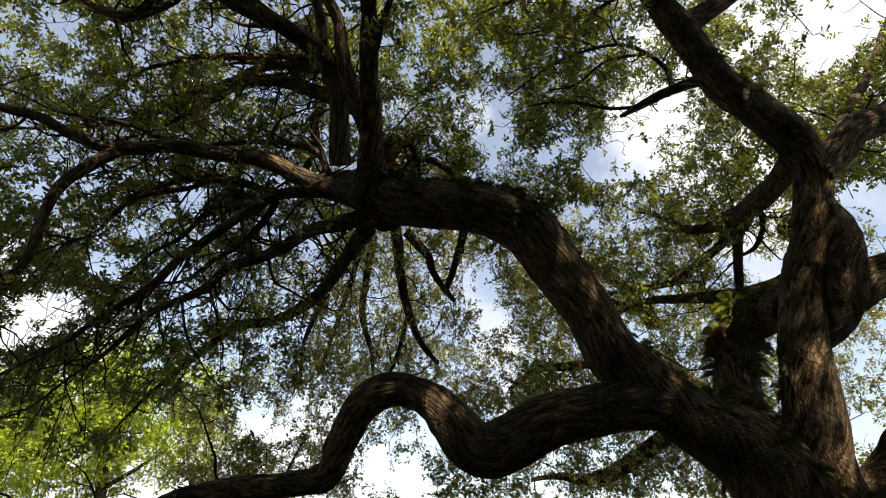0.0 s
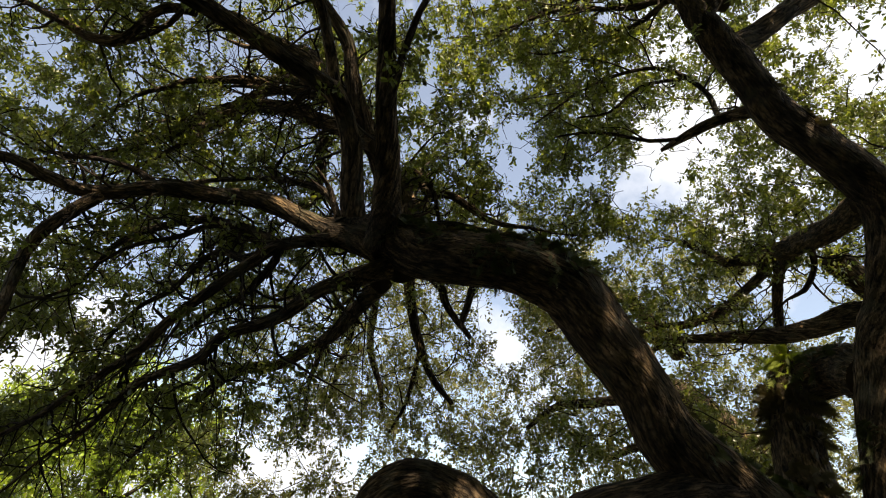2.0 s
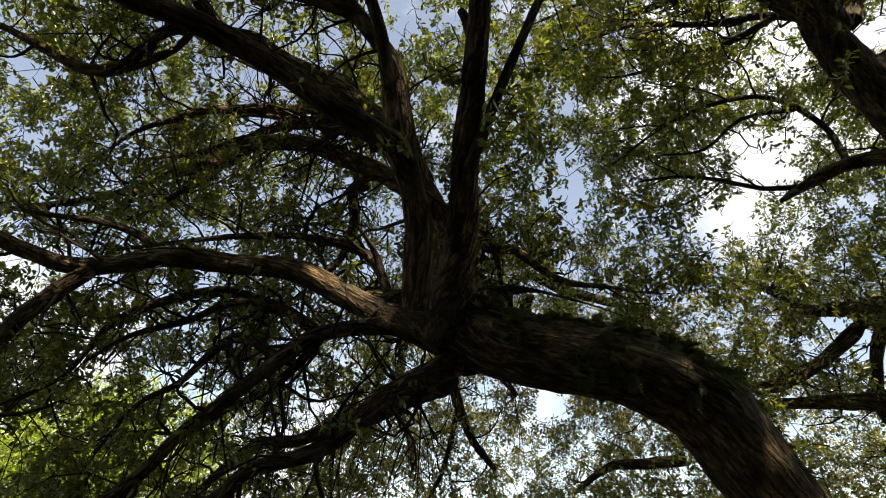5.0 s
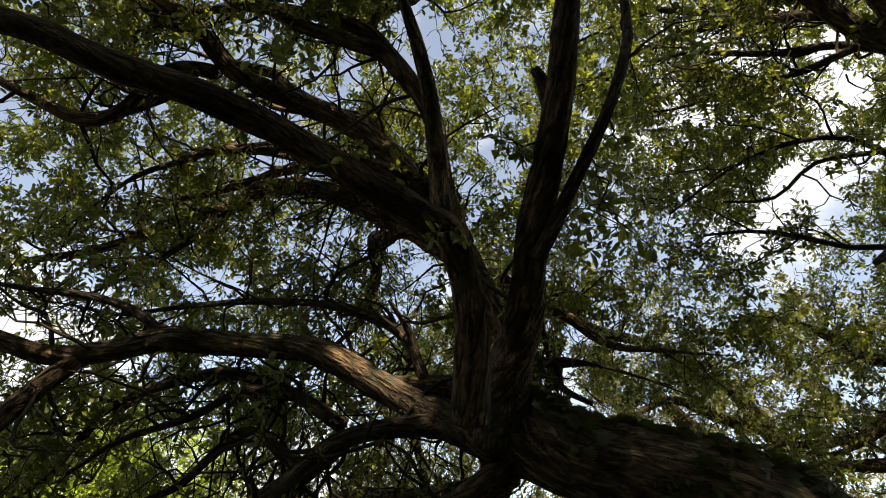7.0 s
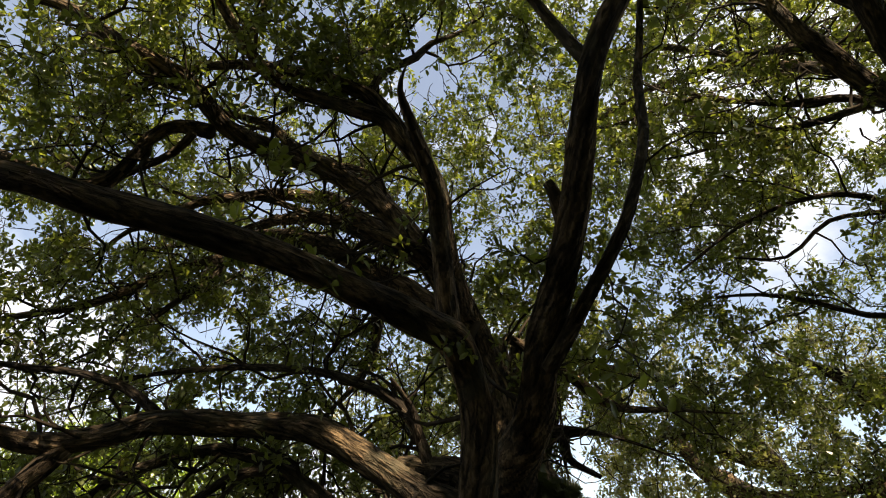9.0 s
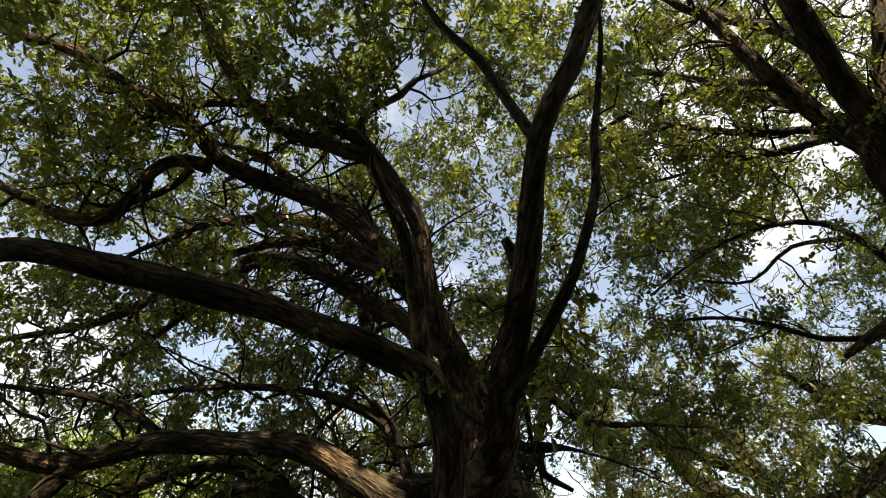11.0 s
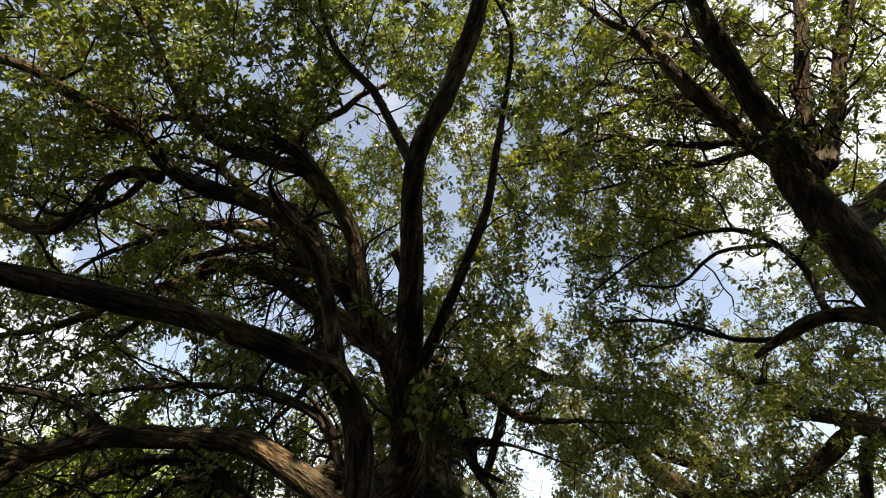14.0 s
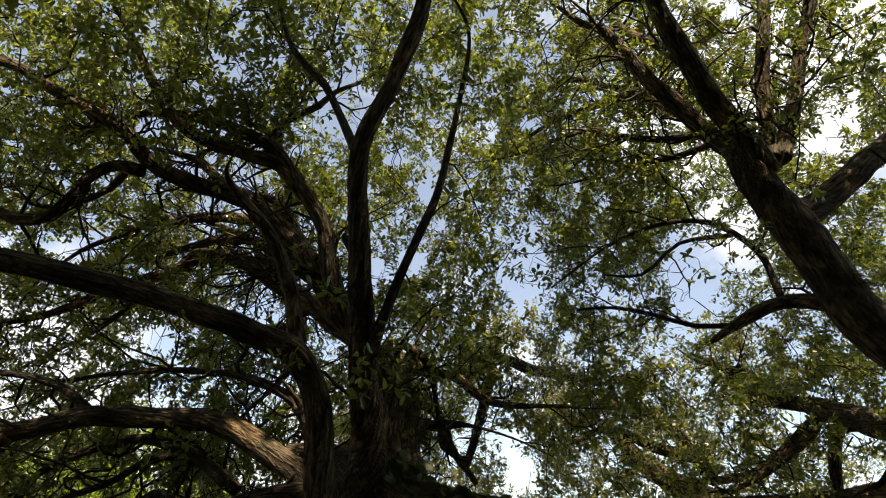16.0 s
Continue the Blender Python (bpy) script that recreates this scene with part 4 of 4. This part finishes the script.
close = np.vstack([fill(rng, (-6.0, 2.9, 6.6), (6.5, 4.6, 9.0), 8.0, over, seed=9.0), fill(rng, (-6.0, 2.6, 6.5), (-1.6, 4.4, 8.6), 7.0, over, seed=19.0, cut=-0.3)])
near = np.vstack([
    fill(rng, (-6.5, 4.3, 2.0), (-1.6, 7.0, 4.6), 4.5, behind, seed=49.0, cut=-0.2),
    fill(rng, (-8.0, 4.6, 2.8), (8.0, 8.2, 10.6), 12.0, behind, seed=3.0),
    fill(rng, (-7.5, 5.4, 2.6), (-2.4, 8.0, 4.9), 4.5, behind, seed=57.0, cut=-0.35),
    fill(rng, (-6.5, 5.0, 3.2), (-2.0, 8.0, 6.4), 3.5, behind, seed=45.0, cut=-0.35),
    fill(rng, (0.0, 5.4, 5.4), (6.0, 8.2, 7.6), 5.5, behind, seed=47.0, cut=-0.2),
    fill(rng, (-6.5, 3.3, 6.4), (-1.2, 4.8, 9.0), 10.0, over, seed=17.0, cut=-0.3),
    fill(rng, (0.5, 4.7, 6.8), (6.5, 7.6, 10.0), 9.0, behind, seed=41.0, cut=-0.35),
    fill(rng, (-0.2, 4.9, 6.9), (3.0, 7.6, 9.6), 5.0, behind, seed=55.0, cut=-0.4),
    fill(rng, (-7.0, 4.6, 6.6), (-1.0, 7.6, 9.8), 4.5, behind, seed=43.0, cut=-0.35),
])
close = np.vstack([close, fill(rng, (2.2, 3.3, 6.9), (4.6, 4.3, 8.4), 8.0, lambda p: p[:, 0] > 0, seed=51.0), fill(rng, (0.3, 4.1, 7.2), (2.4, 5.0, 9.2), 7.0, lambda p: p[:, 0] > 0, seed=53.0)])
# leaves within the arch of the boughs
near = np.vstack([near[~view_veil(near)], fill(rng, (-4.2, 5.2, 4.6), (-0.6, 7.6, 6.6), 4.0, behind, seed=63.0, cut=-0.3), fill(rng, (0.7, 5.9, 2.5), (3.6, 7.9, 4.9), 4.5, lambda p: p[:, 1] > 5.0, seed=65.0, cut=-0.2)])
close = close[~view_veil(close)]
front = near[:, 1] < 6.3
total = foliage(oak, close, 0.28, skeleton, 0.06, LEAF, rng, 4.0, sprays=8, leaves=10, reach=2.4, plain=False)
total += foliage(oak, near[front], 0.28, skeleton, 0.06, LEAF, rng, 3.0, sprays=9, leaves=12, reach=2.4, plain=False)
total += foliage(oak, near[~front], 0.33, np.vstack([skeleton, near[front][::3]]), 0.064, LEAF, rng, 3.0, sprays=9, leaves=12, reach=2.4)
# sprigs on the inner boughs, near the way
sprigs = np.array([(-0.45, 2.8, 4.64), (-0.47, 2.9, 4.77), (-1.58, 2.9, 5.43), (-1.7, 2.9, 5.53), (-0.43, 3.0, 4.97), (-0.32, 3.1, 5.23), (-0.97, 3.3, 4.92), (-0.77, 3.0, 5.18),
                   (0.07, 3.6, 5.86), (2.11, 3.3, 6.4), (2.2, 3.5, 6.04), (1.91, 3.7, 5.78), (3.23, 3.5, 5.28), (3.21, 3.6, 5.7), (-1.79, 2.9, 5.23), (-1.44, 3.0, 5.16), (-0.2, 3.4, 4.96)])
total += foliage(oak, sprigs, 0.16, skeleton, 0.056, LEAF, rng, 30.0, gaps=False, sprays=4, leaves=7, reach=2.0, plain=False)
# young shoots that break from the boughs all along them
shoots = []
for key, path in bough_paths.items():
    run = 0.0
    for i in range(3, len(path) - 1):
        run += np.linalg.norm(path[i, :3] - path[i - 1, :3])
        if run > 0.3 and path[i, 3] < 0.1 and key not in ("U1", "U3s", "L1", "U2") and (key[0] not in "MPU" or rng.random() < 0.4):
            run = rng.uniform(-0.25, 0.1)
            shoots.append(path[i, :3] + unit(rng.normal(0, 1, 3) + np.array((0, -0.25, 0.3))) * rng.uniform(0.12, 0.4))
total += foliage(oak, np.array(shoots), 0.2, np.vstack([p[:, :3] for p in bough_paths.values()]), 0.056, LEAF, rng, 30.0, sprays=5, leaves=8, reach=1.5)
# overhead leaves, mostly out of view, added to shade the limbs
high = fill(rng, (-9, -6, 7.6), (9.5, 2.7, 10.8), 9.0, over, seed=5.0, cut=-0.25)
high = high[(high[:, 0] > -0.8) | (rng.random(len(high)) > 0.25)]
# unseen clumps added across the sun's path to shade limb L1
shade_west = fill(rng, (-4.8, 0.9, 7.2), (-0.5, 2.9, 8.8), 9.0, lambda p: p[:, 0] < 0, seed=61.0, cut=-0.4)
high = np.vstack([high, shade_west])
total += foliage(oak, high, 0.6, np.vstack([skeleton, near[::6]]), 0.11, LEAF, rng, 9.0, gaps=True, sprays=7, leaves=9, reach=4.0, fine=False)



def shade_skirt(p):
    """Unseen outer leaves, low at the sides and behind, added to block skylight."""
    x, y, z = p.T
    dome = ((x - 0.5) / 10.0) ** 2 + ((y - 3.5) / 10.0) ** 2 + (z / 11.0) ** 2
    return (dome < 1) & (dome > 0.6) & (z > 1.9) & ((y < 1.0) | (np.abs(x - 0.5) > 8.2))


outer = fill(rng, (-10, -7, 1.9), (11, 7, 9.0), 5.5, shade_skirt, seed=31.0, cut=-0.2)
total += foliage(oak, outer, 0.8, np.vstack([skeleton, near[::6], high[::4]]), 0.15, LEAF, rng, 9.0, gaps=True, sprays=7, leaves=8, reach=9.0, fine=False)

def sun_screen(p):
    """A thick of unseen leaves on the sun's side, added to shade the limbs."""
    x, y, z = p.T
    dome = ((x - 3.0) / 7.0) ** 2 + ((y + 1.5) / 6.0) ** 2 + ((z - 8.5) / 3.4) ** 2
    return (dome < 1) & (x > -1.5) & (y < np.minimum(2.0, (z - 6.2) / 1.5))


thick = fill(rng, (-4, -7.5, 5.6), (10, 2.4, 11.9), 2.5, sun_screen, seed=35.0, cut=-0.4)
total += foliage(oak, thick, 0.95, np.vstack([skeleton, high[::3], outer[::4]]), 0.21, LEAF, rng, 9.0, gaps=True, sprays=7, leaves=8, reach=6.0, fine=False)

# unseen low leaves behind the camera, added to keep out the low sky's light
shade_hem = fill(rng, (-10, -7.5, 0.7), (11, 1.0, 6.0), 5.0, lambda p: shade_skirt(p + np.array((0, 0, 1.2))), seed=33.0, cut=-0.4)
total += foliage(oak, shade_hem, 1.0, np.vstack([skeleton, outer[::4]]), 0.24, LEAF, rng, 9.0, gaps=False, sprays=7, leaves=8, reach=9.0, fine=False)

# ---------------------------------------------------------------- the oak behind
far_oak = tagged(new("oak_tree"), "second live oak behind, its sunny olive crown drooping low", "tree")
limb("trunk", [(7.4, 13.2, -0.1, 0.8), (7.4, 13.1, 0.8, 0.55), (7.1, 13.0, 2.2, 0.5), (6.4, 12.7, 3.2, 0.38), (5.2, 12.3, 4.2, 0.28), (3.6, 11.7, 5.0, 0.18), (2.8, 11.4, 5.8, 0.1)], BARK, far_oak, 4.2)
far_skeleton = []
for i, (key, nodes) in enumerate(FAR_BOUGHS.items()):
    ob, path = limb("branch", nodes, TWIG, far_oak, 60 + i * 1.37)
    far_skeleton.append(path)
far_skeleton = np.vstack([p[::2, :3] for p in far_skeleton] + [branchlets(far_skeleton, rng, far_oak, 0.35, 1.0), hanging(far_skeleton, rng, far_oak, 0.3, 0.8, 2.0)])


def far_crown(p):
    x, y, z = p.T
    dome = ((x - 2.5) / 7.5) ** 2 + ((y - 11) / 4.5) ** 2 + ((z - 3.2) / 4.6) ** 2
    return (dome < 1) & (z > 1.7)


far = fill(rng, (-6, 8.3, 1.7), (9, 13.5, 8.6), 7.0, far_crown, seed=13.0)
far = np.vstack([far, fill(rng, (-5, 8.3, 1.6), (6, 10.8, 3.6), 7.0, far_crown, seed=15.0, cut=-0.3)])
total += foliage(far_oak, far, 0.38, far_skeleton, 0.068, FAR_LEAF, rng, 4.0, sprays=9, leaves=13, reach=3.5, fine=False)
print("leaves", total)


# ---------------------------------------------------------------- trees farther off
def small_tree(label, x, y, height, spread, leaf_len, mat, seed, clumps):
    r = np.random.default_rng(seed)
    tree = tagged(new("tree"), label, "tree", "trees farther off")
    tree.location = (x, y, 0)
    limb("trunk", [(0, 0, -0.1, 0.34), (0.05, 0.1, 1.0, 0.24), (-0.1, 0.05, height * 0.45, 0.17), (0.1, 0.0, height * 0.85, 0.05)], BARK, tree, seed, coarse=True)
    bones = []
    for k in range(11):
        a, up = k * 2.4, 0.3 + 0.05 * k
        reach = spread * (0.85 - 0.04 * k)
        nodes = [(0, 0, height * up * 0.85, 0.1), (math.cos(a) * reach * 0.4, math.sin(a) * reach * 0.4, height * (up + 0.08), 0.06), (math.cos(a) * reach * 0.8, math.sin(a) * reach * 0.8, height * (up + 0.22), 0.02)]
        ob, path = limb("branch", nodes, TWIG, tree, seed + k, coarse=True)
        bones.append(path[:, :3])
    v = unit(r.normal(0, 1, (clumps, 3))) * (r.random((clumps, 1)) ** 0.4)
    p = v * np.array((spread, spread, height * 0.42)) + np.array((0, 0, height * 0.6))
    p = p[field(p, 0.45, seed) > -0.18]
    foliage(tree, p, leaf_len * 4.5, np.vstack(bones), leaf_len, mat, r, 60.0, gaps=False, sprays=6, leaves=9, reach=9, fine=False)


small_tree("fresh yellow-green broadleaf tree in full sun on the grass", -13.0, 22.5, 7.9, 4.6, 0.17, FRESH_LEAF, 21, 900)
small_tree("fresh green broadleaf tree in sun beside the others", -22.0, 27.0, 7.2, 4.5, 0.2, FRESH_LEAF, 22, 600)


# ---------------------------------------------------------------- ferns on the limbs
def fern_clump(label, at, normal, scale, mat, seed):
    """A tuft of arching fronds with paired leaflets, rooted in the bark."""
    r = np.random.default_rng(seed)
    verts, quads = [], []
    nrm = Vector(normal).normalized()
    t1 = nrm.orthogonal().normalized()
    t2 = nrm.cross(t1)
    verts.append(-nrm * 0.02)
    for k in range(10):
        a, lean = r.uniform(0, 6.28), r.uniform(0.25, 1.1)
        out = (t1 * math.cos(a) + t2 * math.sin(a))
        root = out * r.uniform(0, 0.09) * scale - nrm * 0.015
        d = (nrm * math.cos(lean) + out * math.sin(lean)).normalized()
        ln = r.uniform(0.07, 0.15) * scale
        s = d.cross(nrm).normalized() if d.cross(nrm).length > 0.01 else t1
        last = 0
        for j in range(12):
            u = j / 11
            c = root + d * (ln * u) - Vector((0, 0, 1)) * (ln * 0.45 * u * u)
            w = ln * 0.34 * math.sin(math.pi * min(1, 0.15 + 0.85 * u)) + 0.004
            b = len(verts)
            verts.append(c)
            for sg in (-1, 1):
                e = s * (sg * w) + d * (w * 0.35)
                verts.append(c + e)
                verts.append(c + e * 0.55 - d * ln * 0.05)
                quads.append((last, b + 2 + (sg + 1), b + 1 + (sg + 1), b))
            last = b
    ob = mesh_object("fern", [v for v in verts], quads, mat, None, None, False)
    ob.location = at
    return tagged(ob, label, "fern", "ferns on the limbs")


def ferns_along(key, a, b, count, mat, label, seed, scale=1.0, lift=0.8):
    """Ferns on the upper side of a bough between two shares of its length."""
    r = np.random.default_rng(seed)
    path = spline(BOUGHS[key], 0.04)
    for k in range(count):
        i = int((a + (b - a) * r.random()) * (len(path) - 2))
        d = Vector(path[i + 1][:3] - path[i][:3]).normalized()
        up = (Vector((0, 0, 1)) - d * d.z).normalized()
        side = d.cross(up)
        n = (up * math.cos(th := r.normal(0, lift)) + side * math.sin(th)).normalized()
        fern_clump(label, Vector(path[i][:3]) + n * path[i][3] * 0.96, n, scale * r.uniform(0.7, 1.3), mat, seed * 100 + k)


ferns_along("limbA", 0.05, 0.4, 85, FERN, "dark green resurrection fern tuft rooted on the oak limb", 1, 0.65)
ferns_along("limbA", 0.64, 0.97, 34, DRY_FERN, "dry brownish fern tuft on the upper side of the oak limb", 2, 0.65, 0.6)
ferns_along("limbA", 0.66, 0.99, 80, FERN, "dark green fern tuft thick on the oak limb", 10, 0.8, 0.9)
ferns_along("limbA", 0.42, 0.64, 12, DRY_FERN, "small dry fern tuft on bare bark of the oak limb", 12, 0.4, 0.6)
ferns_along("HS", 0.0, 0.5, 10, FERN, "dark fern tuft in the crotch of the oak", 11, 1.2, 1.5)
ferns_along("C", 0.0, 0.22, 12, FERN, "green fern tuft at the foot of the rising limb", 3, 0.8)
ferns_along("EPI", 0.8, 1.0, 11, BRIGHT_FERN, "bright fern tuft on top of a broken limb", 4, 1.05, 1.6)
ferns_along("EPI", 0.05, 0.85, 34, DRY_FERN, "withered fern tuft clothing a broken limb", 9, 1.1, 1.6)
ferns_along("EQ", 0.25, 1.0, 26, FERN, "dark shaggy fern tuft on the limb behind", 13, 1.1, 1.6)
ferns_along("HS", 0.25, 1.0, 20, DRY_FERN, "dry fern tuft hanging on the mossy broken stub", 8, 0.9, 1.6)
ferns_along("ML", 0.0, 0.5, 10, DRY_FERN, "dry fern tuft in the crotch of the oak", 5, 0.8, 1.5)
ferns_along("C", 0.7, 0.98, 12, DRY_FERN, "dry fern tuft on the rising limb", 6, 0.7)
